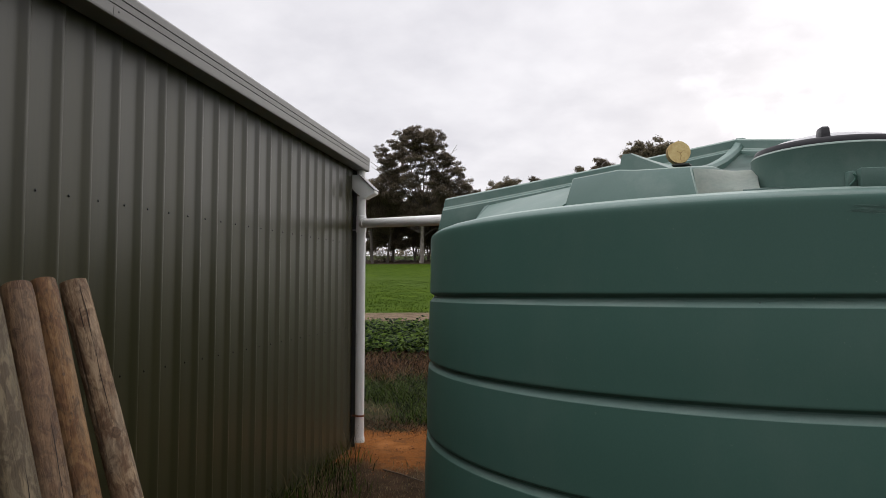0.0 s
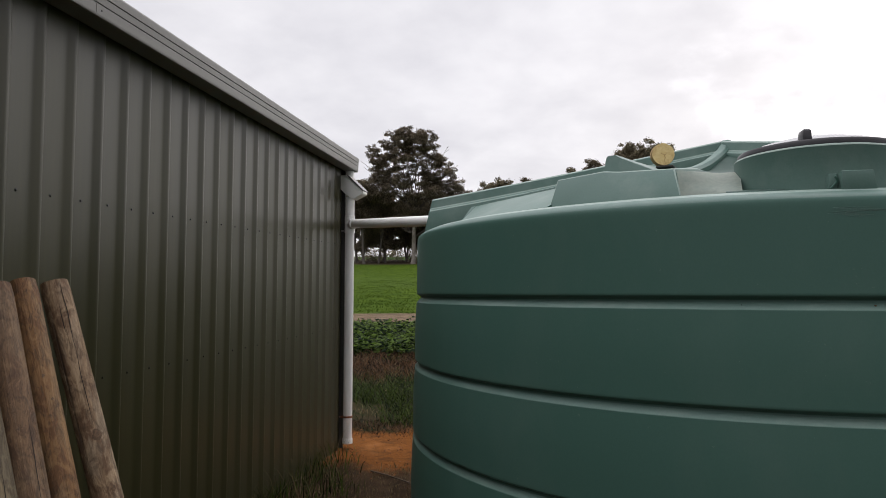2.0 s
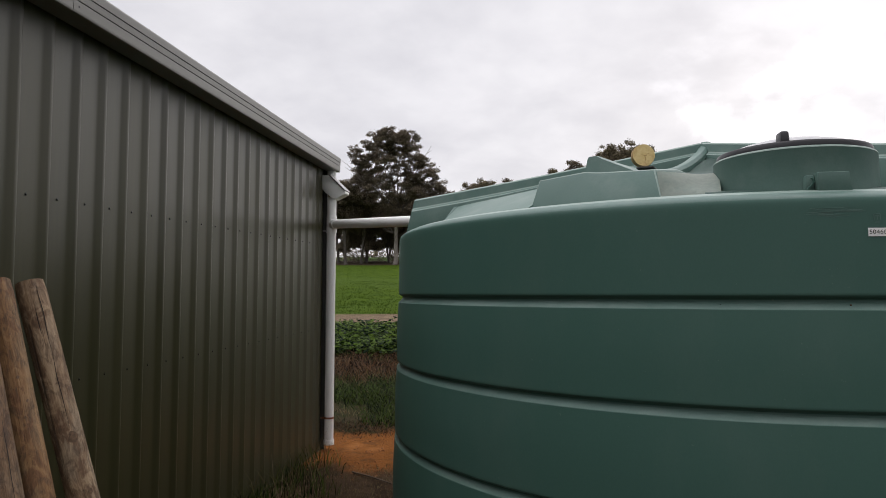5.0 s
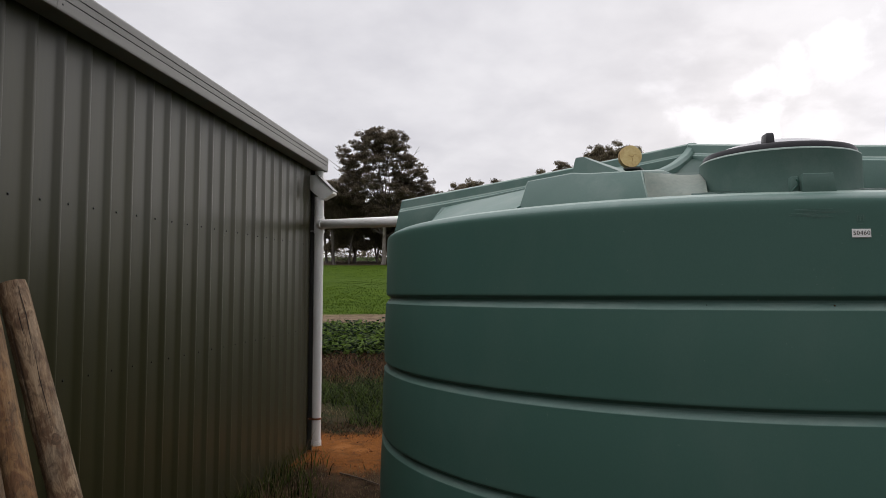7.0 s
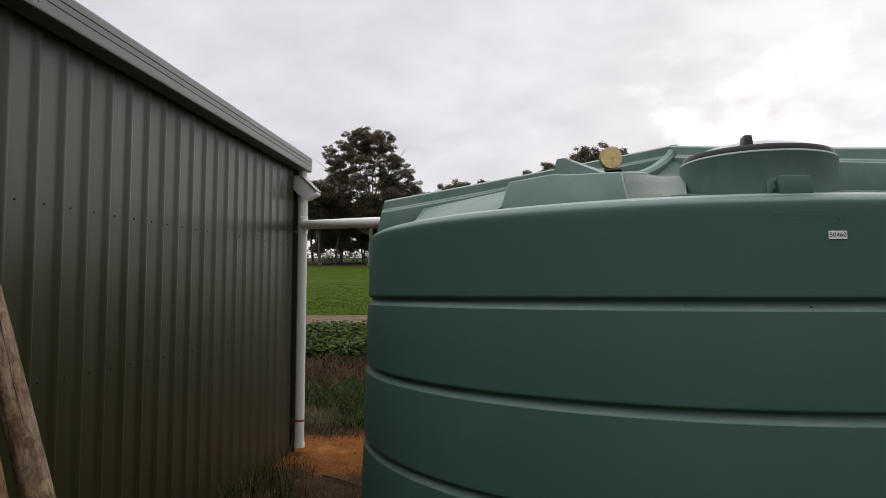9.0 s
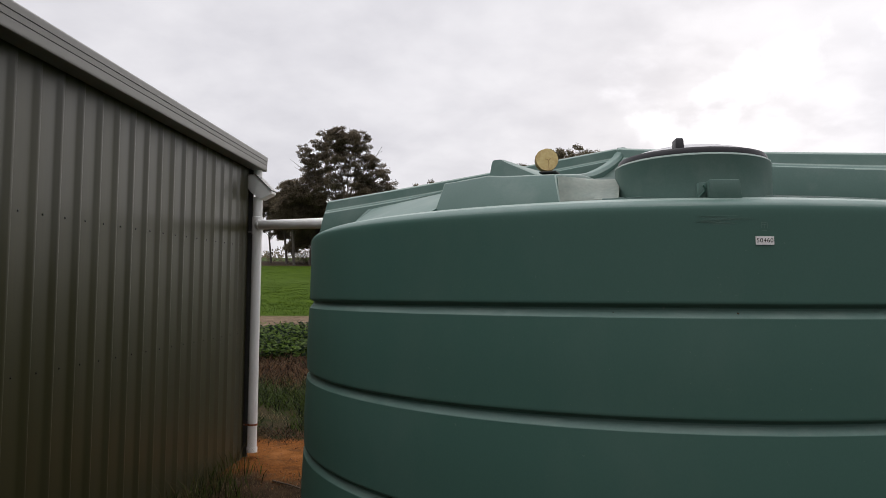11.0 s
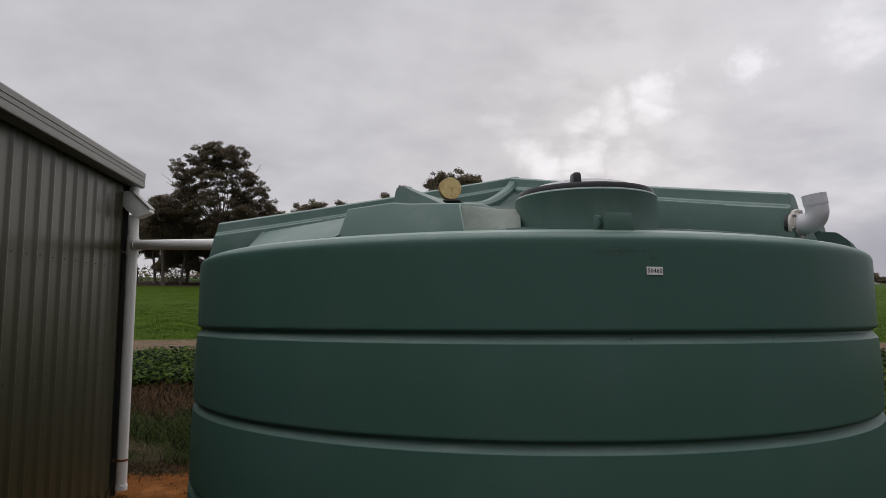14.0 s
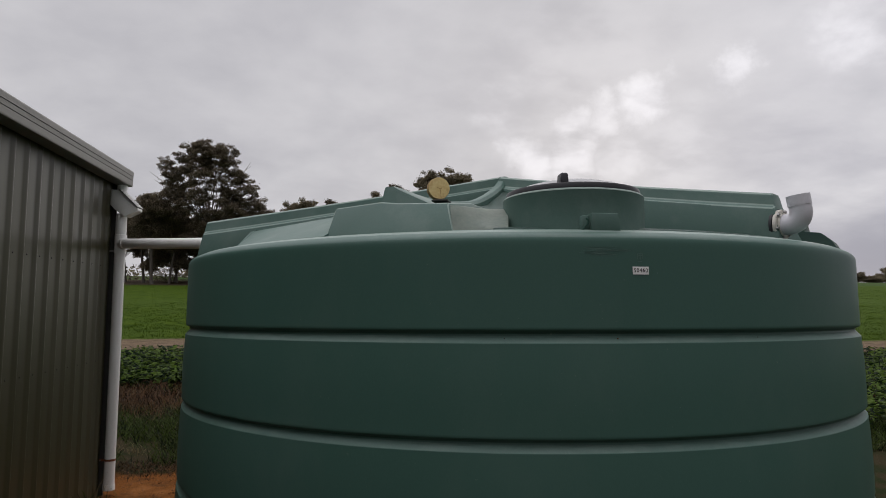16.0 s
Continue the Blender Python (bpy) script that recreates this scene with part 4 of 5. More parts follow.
    lathe(bm, [(0.0, zt + 0.024 + Z), (0.236, zt + 0.024 + Z), (0.234, zt + 0.033 + Z), (0.21, zt + 0.046 + Z), (0.15, zt + 0.062 + Z), (0.08, zt + 0.072 + Z), (0.0, zt + 0.075 + Z)], 72, at)
    part("lid_dome", bm, M_LIDTOP, lid, "grey lid centre", 35)
    bm = bmesh.new()
    hx, hy = 1.008 - TANK_X, 2.50 - TANK_Y
    loft(bm, [[(hx + sx * w, hy + sy * d, zz + Z) for sx, sy in ((-1, -1), (1, -1), (1, 1), (-1, 1))] for w, d, zz in ((0.017, 0.03, zt + 0.012), (0.014, 0.026, zt + 0.060), (0.010, 0.022, zt + 0.065))], 0.003, 2)
    part("handle", bm, M_LID, lid, "small black lug handle")
    # moulded lug on the collar with a tie hole
    bm = bmesh.new()
    lx, ly = 1.117 - TANK_X, 2.398 - TANK_Y
    sec = [[(lx - 0.038, ly + dy, 2.07 + Z), (lx + 0.077, ly + dy, 2.07 + Z), (lx + 0.066, ly + dy, 2.146 + Z), (lx - 0.038, ly + dy, 2.146 + Z)] for dy in (-0.026, 0.07)]
    loft(bm, sec, 0.004, 2)
    lug = part("tie_lug", bm, M_TANKTOP, tank)
    bm = bmesh.new()
    sec = [[(lx - 0.070, ly + dy, 2.07 + Z), (lx - 0.039, ly + dy, 2.07 + Z), (lx - 0.039, ly + dy, 2.140 + Z), (lx - 0.066, ly + dy, 2.140 + Z)] for dy in (0.004, 0.07)]
    loft(bm, sec, 0.003, 2)
    part("notch", bm, M_SCRATCH, lug, "recessed notch of the lug")
    bm = bmesh.new()
    tube(bm, [(lx - 0.056 + 0.010 * math.sin(k * 0.62), ly - 0.006 - 0.006 * math.cos(k * 0.5), 2.128 - 0.0060 * k + Z) for k in range(8)], [0.0042, 0.0044, 0.0044, 0.0042, 0.004, 0.0036, 0.003, 0.0022], 8)
    part("hook", bm, M_TANK, lug, "small moulded hook", 60)

    # overflow elbow on the end of the second arm
    ua = radians(ARM_R)
    out = Vector((math.cos(ua), math.sin(ua), 0))
    side = Vector((-out.y, out.x, 0))
    root = out * 1.758 + side * VENT[0] + Vector((0, 0, VENT[1] + Z))
    out = Vector((math.cos(ua - 0.16), math.sin(ua - 0.16), 0))
    vent = new("overflow_elbow")
    vent.parent = tank
    vent["label"] = "pale grey plastic overflow elbow with bolted flange"
    turn = out.to_track_quat("Z", "Y").to_matrix().to_4x4()
    bm = bmesh.new()
    lathe(bm, [(0.042, -0.008), (0.071, -0.008), (0.072, 0.004), (0.069, 0.008), (0.054, 0.008), (0.053, 0.016), (0.042, 0.016)], 40, Matrix.Translation(root) @ turn, closed=True)
    part("flange", bm, M_CREAM, vent, "cream flange with bolts")
    for k in range(6):
        a = 2 * math.pi * (k + 0.3) / 6
        bm = bmesh.new()
        lathe(bm, [(0, 0.032), (0.007, 0.031), (0.009, 0.02)], 8, Matrix.Translation(root) @ turn @ Matrix.Translation((0.062 * math.cos(a), 0.062 * math.sin(a), -0.014)))
        part("bolt", bm, M_GALV, vent)
    bm = bmesh.new()
    lathe(bm, [(0.050, -0.024), (0.073, -0.024), (0.0745, -0.010), (0.050, -0.010)], 40, Matrix.Translation(root) @ turn, closed=True)
    part("gasket", bm, M_LID, vent)
    bm = bmesh.new()
    pts = [root, root + out * 0.036]
    tip = (Vector((0, 0, 1)) + Vector((-0.16, 0.02, 0))).normalized()
    c0 = root + out * 0.036
    bend = 0.062
    for k in range(1, 13):
        a = radians(90 * k / 12)
        pts.append(c0 + out * bend * math.sin(a) + tip * bend * (1 - math.cos(a)))
    pts.append(pts[-1] + tip * 0.03)
    pipe(bm, pts, 0.0475, 0.043, 32)
    part("elbow", bm, M_PVCGREY, vent, "", 40)
    bm = bmesh.new()
    pipe(bm, [pts[-1] - tip * 0.012, pts[-1] + tip * 0.035], 0.0497, 0.0455, 32)
    part("elbow_socket", bm, M_PVCGREY, vent, "", 40)

    # number sticker, moulded mark and scratches on the shell
    ang = math.atan2(2.343 - TANK_Y, 1.239 - TANK_X)

    def wall_frame(px, z, lift):
        a = ang + px / 1.95
        o = Vector((math.cos(a), math.sin(a), 0.025)).normalized()
        s = Vector((-math.sin(a), math.cos(a), 0))
        r = R(z) - 0.002 * smooth01(1.7, 2.0, z) + lift
        p = Vector((r * math.cos(a), r * math.sin(a), z + Z))
        m = Matrix((s, o.cross(s), o)).transposed().to_4x4()
        return Matrix.Translation(p) @ m

    bm = bmesh.new()
    box(bm, -0.031, 0.031, -0.0145, 0.0145, 0.0, 0.0016, 0, wall_frame(0, STICKER_Z, 0.001))
    st = part("number_sticker", bm, M_STICKER, tank, "small white sticker printed 50460", 30)
    cu = bpy.data.curves.new("sticker_text", "FONT")
    cu.body, cu.size, cu.align_x, cu.align_y, cu.extrude = "50460", 0.0212, "CENTER", "CENTER", 0.0003
    cu.space_character = 1.08
    tmp = new("sticker_text", cu)
    dg = bpy.context.evaluated_depsgraph_get()
    tme = bpy.data.meshes.new_from_object(tmp.evaluated_get(dg))
    bpy.data.objects.remove(tmp)
    tme.transform(wall_frame(0, STICKER_Z, 0.0035))
    finish("sticker_text", tme, M_INK, st, "black printed digits", 0)
    rnd = random.Random(5)
    bm = bmesh.new()
    mark = wall_frame(0.0, STICKER_Z + 0.052, -0.0005)
    for x0, x1, y0, y1 in ((-0.011, -0.009, -0.010, 0.011), (0.009, 0.011, -0.010, 0.011), (-0.009, 0.009, 0.009, 0.011), (-0.001, 0.001, -0.010, 0.004), (-0.006, 0.006, 0.002, 0.0045)):
        box(bm, x0, x1, y0, y1, 0, 0.0016, 0, mark)
    box(bm, -0.008, 0.008, -0.0012, 0.0012, 0, 0.0014, 0, wall_frame(0.0, STICKER_Z + 0.034, -0.0004))
    part("moulded_mark", bm, M_SCRATCH, tank)
    for k in range(15):
        x0 = rnd.uniform(-0.23, -0.20) + 0.02 * (k % 3)
        z0 = STICKER_Z + 0.084 - 0.0045 * (k % 6) - (0.020 if k > 11 else 0)
        n_ = 9
        ln = rnd.uniform(0.05, 0.15)
        bm = bmesh.new()
        ph, sl = rnd.uniform(0, 6), rnd.uniform(-0.05, 0.02)
        pts = [wall_frame(x0 + ln * i / n_, z0 + sl * ln * i / n_ + 0.0004 * math.sin(ph + i), 0.0002) @ Vector((0, 0, 0)) for i in range(n_ + 1)]
        tube(bm, pts, 0.0005, 5)
        part("scratch", bm, M_SCRATCH, tank)
    return tank


ARM_L, ARM_R, RIDGE = 186.1, 309.0, 239.6
TOP_END = 0.10
HATCH = (1.116, 2.72)
VENT = (-0.197, 2.169)
STICKER_Z = 1.925
make_tank()


def make_offcut():
    d = thing("timber_offcut", (0.543, 2.83, 2.279), "short round pine offcut standing on edge on the tank", "timber offcut", (0, 0, radians(6)))
    at = Matrix.Translation((0, 0, 0.0485)) @ pose(0, 0, 0, 86, 0, 0)
    segs = 44

    def rim_r(k):
        t = 2 * math.pi * k / segs
        return 0.0485 * (1 + 0.045 * noise.noise(Vector((math.cos(t) * 1.4, math.sin(t) * 1.4, 3.0))) + 0.02 * noise.noise(Vector((math.cos(t) * 6, math.sin(t) * 6, 1.0))))

    def ring(bm, f, z):
        return [bm.verts.new(at @ Vector((rim_r(k) * f * math.cos(2 * math.pi * k / segs), rim_r(k) * f * math.sin(2 * math.pi * k / segs), z))) for k in range(segs)]

    bm = bmesh.new()
    rows = [ring(bm, f, z) for f, z in ((0.975, -0.0175), (1.0, -0.0145), (1.0, 0.0145), (0.975, 0.0175))]
    for p, q in zip(rows, rows[1:]):
        for k in range(segs):
            bm.faces.new((p[k], p[(k + 1) % segs], q[(k + 1) % segs], q[k]))
    part("bark_side", bm, M_DISCSIDE, d)
    for sgn in (-1, 1):
        bm = bmesh.new()
        c = bm.verts.new(at @ Vector((0, 0, 0.0175 * sgn)))
        r0 = ring(bm, 0.975, 0.0175 * sgn)
        for k in range(segs):
            bm.faces.new((c, r0[k], r0[(k + 1) % segs]))
        end = part("cut_end", bm, M_DISC, d)
        # drying cracks that meet near the heart
        for turn, length in ((-85, 0.040), (35, 0.022), (150, 0.018)):
            bm = bmesh.new()
            dx, dy = math.cos(radians(turn)), math.sin(radians(turn))
            pts = [Vector((0.004 + dx * length * f + 0.003 * math.sin(7 * f), -0.004 + dy * length * f, 0.0181 * sgn)) for f in (0, 0.3, 0.65, 1)]
            for p, q, w0, w1 in zip(pts, pts[1:], (0.0016, 0.0018, 0.001), (0.0018, 0.001, 0.0003)):
                n = Vector((-dy, dx, 0))
                bm.faces.new([bm.verts.new(at @ v) for v in (p - n * w0, p + n * w0, q + n * w1, q - n * w1)])
            part("crack", bm, M_CRACK, end, "", 0)
    w = thing("dark_strip", (0.551, 2.80, 2.266), "thin dark strip under the offcut", "packing strip", (0, 0, radians(-20)))
    bm = bmesh.new()
    box(bm, -0.036, 0.036, -0.022, 0.05, 0.0, 0.008, 0.002)
    part("strip", bm, M_DARK, w)


make_offcut()


# ---- posts leaning on the shed ----
def make_post(top, foot, radius, mat, label, seed, taper=0.13, knots=((0.72, 0.4, 0.012), (0.45, -0.3, 0.015)), splits=((0.6, 0.2, 0.4), (0.35, -0.4, 0.3))):
    rnd = random.Random(seed)
    top, foot = Vector(top), Vector(foot)
    L = (top - foot).length
    q = (top - foot).to_track_quat("Z", "Y")
    post = new("timber_post")
    post.matrix_world = Matrix.Translation(foot) @ q.to_matrix().to_4x4()
    tagged(post, label, "timber post", "posts leaning on the shed")
    bm = bmesh.new()
    segs, rows = 40, 36
    rings = []
    ox, oy = rnd.uniform(0, 50), rnd.uniform(0, 50)
    for i in range(rows + 1):
        z = L * i / rows
        e = radius * (1.04 - taper * i / rows)
        if i in (0, rows):
            e -= 0.004
        ring = []
        for k in range(segs):
            a = 2 * math.pi * k / segs
            rr = e * (1 + 0.018 * noise.noise(Vector((math.cos(a) * 1.2 + ox, math.sin(a) * 1.2 + oy, z * 2.2)))
                      + 0.010 * noise.noise(Vector((math.cos(a) * 7 + ox, math.sin(a) * 7, z * 1.1))))
            ring.append(bm.verts.new((rr * math.cos(a), rr * math.sin(a), z)))
        rings.append(ring)
    for a, b in zip(rings, rings[1:]):
        for k in range(segs):
            j = (k + 1) % segs
            bm.faces.new((a[k], a[j], b[j], b[k]))
    bm.faces.new(rings[0][::-1])
    part("shaft", bm, mat, post, "", 60)
    bm = bmesh.new()
    c = bm.verts.new((0, 0, L + 0.002))
    end_r = radius * (1.04 - taper) - 0.004
    rim = [bm.verts.new((v[0], v[1], L)) for v in [(end_r * math.cos(2 * math.pi * k / segs), end_r * math.sin(2 * math.pi * k / segs)) for k in range(segs)]]
    for k in range(segs):
        bm.faces.new((c, rim[k], rim[(k + 1) % segs]))
    part("cut_end", bm, M_POST_GREY, post, "sawn weathered end", 60)
    # knots: shallow ringed bosses; splits: narrow dark wedges along the grain

    def surf(z, a, lift):
        rr = radius * (1.04 - taper * z / L) * (1 + 0.018 * noise.noise(Vector((math.cos(a) * 1.2 + ox, math.sin(a) * 1.2 + oy, z * 2.2)))
                                              + 0.010 * noise.noise(Vector((math.cos(a) * 7 + ox, math.sin(a) * 7, z * 1.1)))) + lift
        return Vector((rr * math.cos(a), rr * math.sin(a), z))

    inv = post.matrix_world.inverted().to_3x3()
    face = inv @ Vector((0.75, -0.6, 0.1))
    front = math.atan2(face.y, face.x)
    for k, (up, round_, kr) in enumerate(knots):
        z, a = L * up, front + round_
        bm = bmesh.new()
        c = bm.verts.new(surf(z, a, 0.0007))
        prev = None
        for f, lift in ((0.35, 0.0011), (0.6, 0.0014), (1.0, 0.0003)):
            ring = []
            for j in range(14):
                t = 2 * math.pi * j / 14
                wob = 1 + 0.45 * noise.noise(Vector((math.cos(t) + k, math.sin(t), seed)))
                ring.append(bm.verts.new(surf(z + 1.3 * kr * f * wob * math.sin(t), a + kr * f * wob * math.cos(t) / radius, lift)))
            for j in range(14):
                if prev is None:
                    bm.faces.new((c, ring[j], ring[(j + 1) % 14]))
                else:
                    bm.faces.new((prev[j], prev[(j + 1) % 14], ring[(j + 1) % 14], ring[j]))
            prev = ring
        part("knot", bm, M_KNOT, post, "dark knot", 60)
    for k, (up, round_, ln) in enumerate(splits):
        z0, a = L * up, front + round_
        w = rnd.uniform(0.0013, 0.0024)
        z1 = min(z0 + ln, L - 0.01)
        bm = bmesh.new()
        cols = []
        for j in range(13):
            f = j / 12
            z = z0 + (z1 - z0) * f
            aa = a + 0.10 * noise.noise(Vector((z * 7, k, seed))) + 0.25 * (z - z0)
            ww = w * math.sin(math.pi * min(max(f, 0.02), 0.98)) / radius
            cols.append([bm.verts.new(surf(z, aa - ww, 0.0009)), bm.verts.new(surf(z, aa + ww, 0.0009))])
        for p0, p1 in zip(cols, cols[1:]):
            bm.faces.new((p0[0], p0[1], p1[1], p1[0]))
        part("split", bm, M_SPLIT, post, "", 60)


make_post((-2.023, 2.40, 1.766), (-1.398, 2.296, 0.085), 0.057, M_POST_GREY, "grey weathered round pine post with a knot, leaning on the shed", 1, 0.05, ((0.625, 0.1, 0.019), (0.50, 0.3, 0.010)), ((0.83, 0.10, 0.30), (0.64, 0.0, 0.38), (0.30, -0.1, 0.34), (0.86, -0.25, 0.14)))
make_post((-2.00, 2.203, 1.768), (-1.25, 1.85, 0.085), 0.056, M_POST_ORANGE, "orange-brown round pine post leaning on the shed", 2, 0.13, ((0.78, 0.0, 0.006), (0.73, 0.3, 0.005), (0.53, -0.3, 0.012)), ((0.40, 0.3, 0.22),))
make_post((-1.945, 2.015, 1.752), (-1.18, 1.62, 0.085), 0.060, M_POST_BROWN, "brown round pine post with long splits, leaning on the shed", 3, 0.13, ((0.70, -0.2, 0.007), (0.40, 0.2, 0.010)), ((0.55, 0.35, 0.34), (0.28, 0.2, 0.30)))
make_post((-1.93, 1.845, 1.74), (-1.14, 1.49, 0.085), 0.060, M_POST_GREEN, "greenish weathered round pine post leaning on the shed", 4, 0.13, ((0.42, 0.2, 0.008),), ((0.5, 0.3, 0.3),))


# ---- plants ----
def leaf_quads(verts, faces, p, direction, normal, length, width, fold=0.0):
    """One pointed leaf: two quads with a slight fold."""
    d, n = direction, normal
    s = d.cross(n).normalized() * width * 0.5
    i = len(verts)
    m = p + d * length * 0.5
    verts += [p, m + s + n * fold, p + d * length, m - s + n * fold]
    faces.append((i, i + 1, i + 2, i + 3))


def rand_dir(rnd):
    z, a = rnd.uniform(-1, 1), rnd.uniform(0, 2 * math.pi)
    r = math.sqrt(1 - z * z)
    return Vector((r * math.cos(a), r * math.sin(a), z))


def gum_tree(x, y, lobes, trunk_r, label, seed, leaf_mat, bark_mat, leaf=0.34, density=1.0, trunk_lean=(0, 0), fork=0.45):
    """lobes: (dx, dy, height, radius across, radius up) of the crown's foliage masses, from the tree's foot."""
    rnd = random.Random(seed)
    g = ground_z(x, y)
    tree = thing("gum_tree", (x, y, g - 0.1), label, "tree", group="trees beyond the paddock")
    top = max(l[2] for l in lobes)
    bm = bmesh.new()
    split = Vector((trunk_lean[0], trunk_lean[1], top * fork))
    pts = [Vector((0, 0, 0)).lerp(split, f) + Vector((rnd.uniform(-1, 1), rnd.uniform(-1, 1), 0)) * trunk_r * 0.4 * (1 if 0 < f < 1 else 0) for f in (0, 0.08, 0.35, 0.7, 1)]
    tube(bm, pts, [trunk_r * 1.35, trunk_r * 1.05, trunk_r, trunk_r * 0.85, trunk_r * 0.7], 12)
    part("trunk", bm, bark_mat, tree, "", 60)
    verts, faces = [], []
    for dx, dy, h, ra, ru in lobes:
        c = Vector((dx, dy, h))
        start = pts[-1].lerp(pts[-2], rnd.uniform(0, 0.9)) if h > split.z else Vector((0, 0, max(0.4, h * 0.6))).lerp(Vector((dx, dy, h)), 0.05)
        bm = bmesh.new()
        mid = start.lerp(c, 0.5) + Vector((rnd.uniform(-1, 1), rnd.uniform(-1, 1), rnd.uniform(-0.2, 0.9))) * ra * 0.3
        r0 = trunk_r * 0.34
        tube(bm, [start, start.lerp(mid, 0.5) + Vector((0, 0, 0.1)), mid, c - Vector((0, 0, ru * 0.5))], [r0, r0 * 0.8, r0 * 0.6, r0 * 0.35], 7)
        puffs = int(7 + 8.5 * ra * ru * density / 1.75)
        for k in range(puffs):
            d = rand_dir(rnd)
            d.z = d.z * 0.95 + 0.15
            p = c + Vector((d.x * ra * 0.95, d.y * ra * 0.9, d.z * ru * 1.45)) * rnd.uniform(0.45, 1.05)
            pr = rnd.uniform(0.38, 0.92) * (0.44 + 0.20 * min(ra, 2.4))
            a0 = c - Vector((0, 0, ru * 0.45))
            tube(bm, [a0, a0.lerp(p, 0.55) + Vector((0, 0, -0.10 * ra)), p - Vector((0, 0, pr * 0.1))], [r0 * 0.26, r0 * 0.16, r0 * 0.07], 4, False)
            for _ in range(int(230 * density / 1.75 * (pr / 0.6) ** 2 * (0.2 / leaf) ** 1.5)):
                q = rand_dir(rnd)
                if q.z < -0.2:
                    q.z *= 0.3
                o = Vector((q.x * pr, q.y * pr, q.z * pr * 0.70 + 0.25 * q.x * pr * math.sin(k))) * rnd.uniform(0.35, 1.0) ** 0.6 * (1.35 if rnd.random() < 0.08 else 1.0)
                dd = rand_dir(rnd)
                dd.z -= 0.35
                nn = rand_dir(rnd)
                nn.z += 0.5
                leaf_quads(verts, faces, p + o, dd.normalized(), nn.normalized(), leaf * rnd.uniform(0.7, 1.35), leaf * 0.42 * rnd.uniform(0.7, 1.2), 0.03)
        part("limb", bm, M_BARK, tree, "", 60)
    pieces("crown", verts, faces, leaf_mat, tree, "dark olive gum foliage in open clumps")
    if top > 17:
        for dx, h, lean in ((4.4, 15.2, 0.5), (-5.6, 12.6, -1.3), (-6.6, 13.6, -0.9), (0.2, 17.8, 0.3)):
            bm = bmesh.new()
            p0, p1 = Vector((dx * 0.75, 0, h - 1.6)), Vector((dx + lean, -0.5, h + 0.7))
            tube(bm, [p0, p0.lerp(p1, 0.5) + Vector((0.1, 0, 0.12)), p1], [0.05, 0.035, 0.015], 5)
            tube(bm, [p0.lerp(p1, 0.55), p0.lerp(p1, 0.8) + Vector((0.35, 0, -0.05))], [0.025, 0.012], 5)
            part("dead_twig", bm, bark_mat, tree, "bare grey twig", 60)


gum_tree(-19.2, 88.0, [(-0.75, 0, 16.8, 2.3, 1.1), (-3.4, 1, 16.6, 1.7, 1.0), (1.5, -1, 16.3, 1.9, 1.0), (-5.8, 0, 15.4, 1.2, 0.7), (-1.9, 1, 14.9, 2.3, 1.1),
                       (2.3, 0, 14.7, 1.8, 1.0), (0, -1, 13.4, 2.3, 1.05), (-3.4, 0, 13.0, 2.1, 1.0), (-4.9, 1, 11.9, 1.9, 0.9), (4.1, 0, 12.2, 2.0, 0.9),
                       (1.5, 1, 11.5, 2.3, 1.05), (-1.9, -1, 10.8, 2.4, 1.05), (-6.0, 0, 10.0, 1.5, 1.0), (-4.1, 0, 8.9, 2.3, 1.05), (5.3, 1, 10.4, 1.9, 0.9),
                       (2.6, -1, 9.6, 2.3, 1.0), (6.8, 0, 9.1, 1.1, 0.6), (-0.4, 0, 8.5, 2.4, 1.1), (4.1, 0, 8.3, 1.9, 0.9), (-2.6, 1, 6.8, 2.6, 1.1),
                       (-6.0, 1, 6.8, 1.9, 1.2), (1.1, 0, 6.4, 2.3, 1.05), (4.1, 1, 5.9, 1.9, 0.9), (-0.9, 0, 17.7, 1.6, 0.7), (0.6, 0, 17.3, 1.4, 0.6), (-2.2, 0, 17.4, 1.2, 0.6), (3.1, 0, 13.6, 1.5, 0.8),
                       (-4.2, 0, 14.4, 1.3, 0.7), (0.4, 0, 15.4, 1.7, 0.8), (6.1, 0, 8.0, 1.5, 0.8), (-5.2, -1, 13.3, 1.2, 0.6), (3.4, 0, 10.9, 1.7, 0.8)],
         0.27, "tall spreading gum tree with a dark open crown", 11, M_GUMLEAF, M_PALEBARK, 0.20, 1.7, (0.3, 0.0), 0.40)


def small_gum(x, y, height, width, seed, mat, leaf=0.23, label="gum tree with a ragged dark crown", bark=None, bare=0.4):
    rnd = random.Random(seed)
    lobes = []
    n = max(11, int(width * 2.4))
    for k in range(n):
        f = k / (n - 1)
        h = height * (bare + (0.94 - bare) * f)
        spread = width * 0.5 * math.sqrt(max(0.05, 1 - abs(f - 0.45) * 1.0))
        lobes.append((rnd.uniform(-1, 1) * spread * 0.75, rnd.uniform(-1, 1) * spread * 0.5, h, width * rnd.uniform(0.17, 0.26), height * rnd.uniform(0.06, 0.10)))
    gum_tree(x, y, lobes, 0.016 * height, label, seed, mat, bark or M_BARK, leaf, 1.9, (rnd.uniform(-0.6, 0.6), 0), bare)


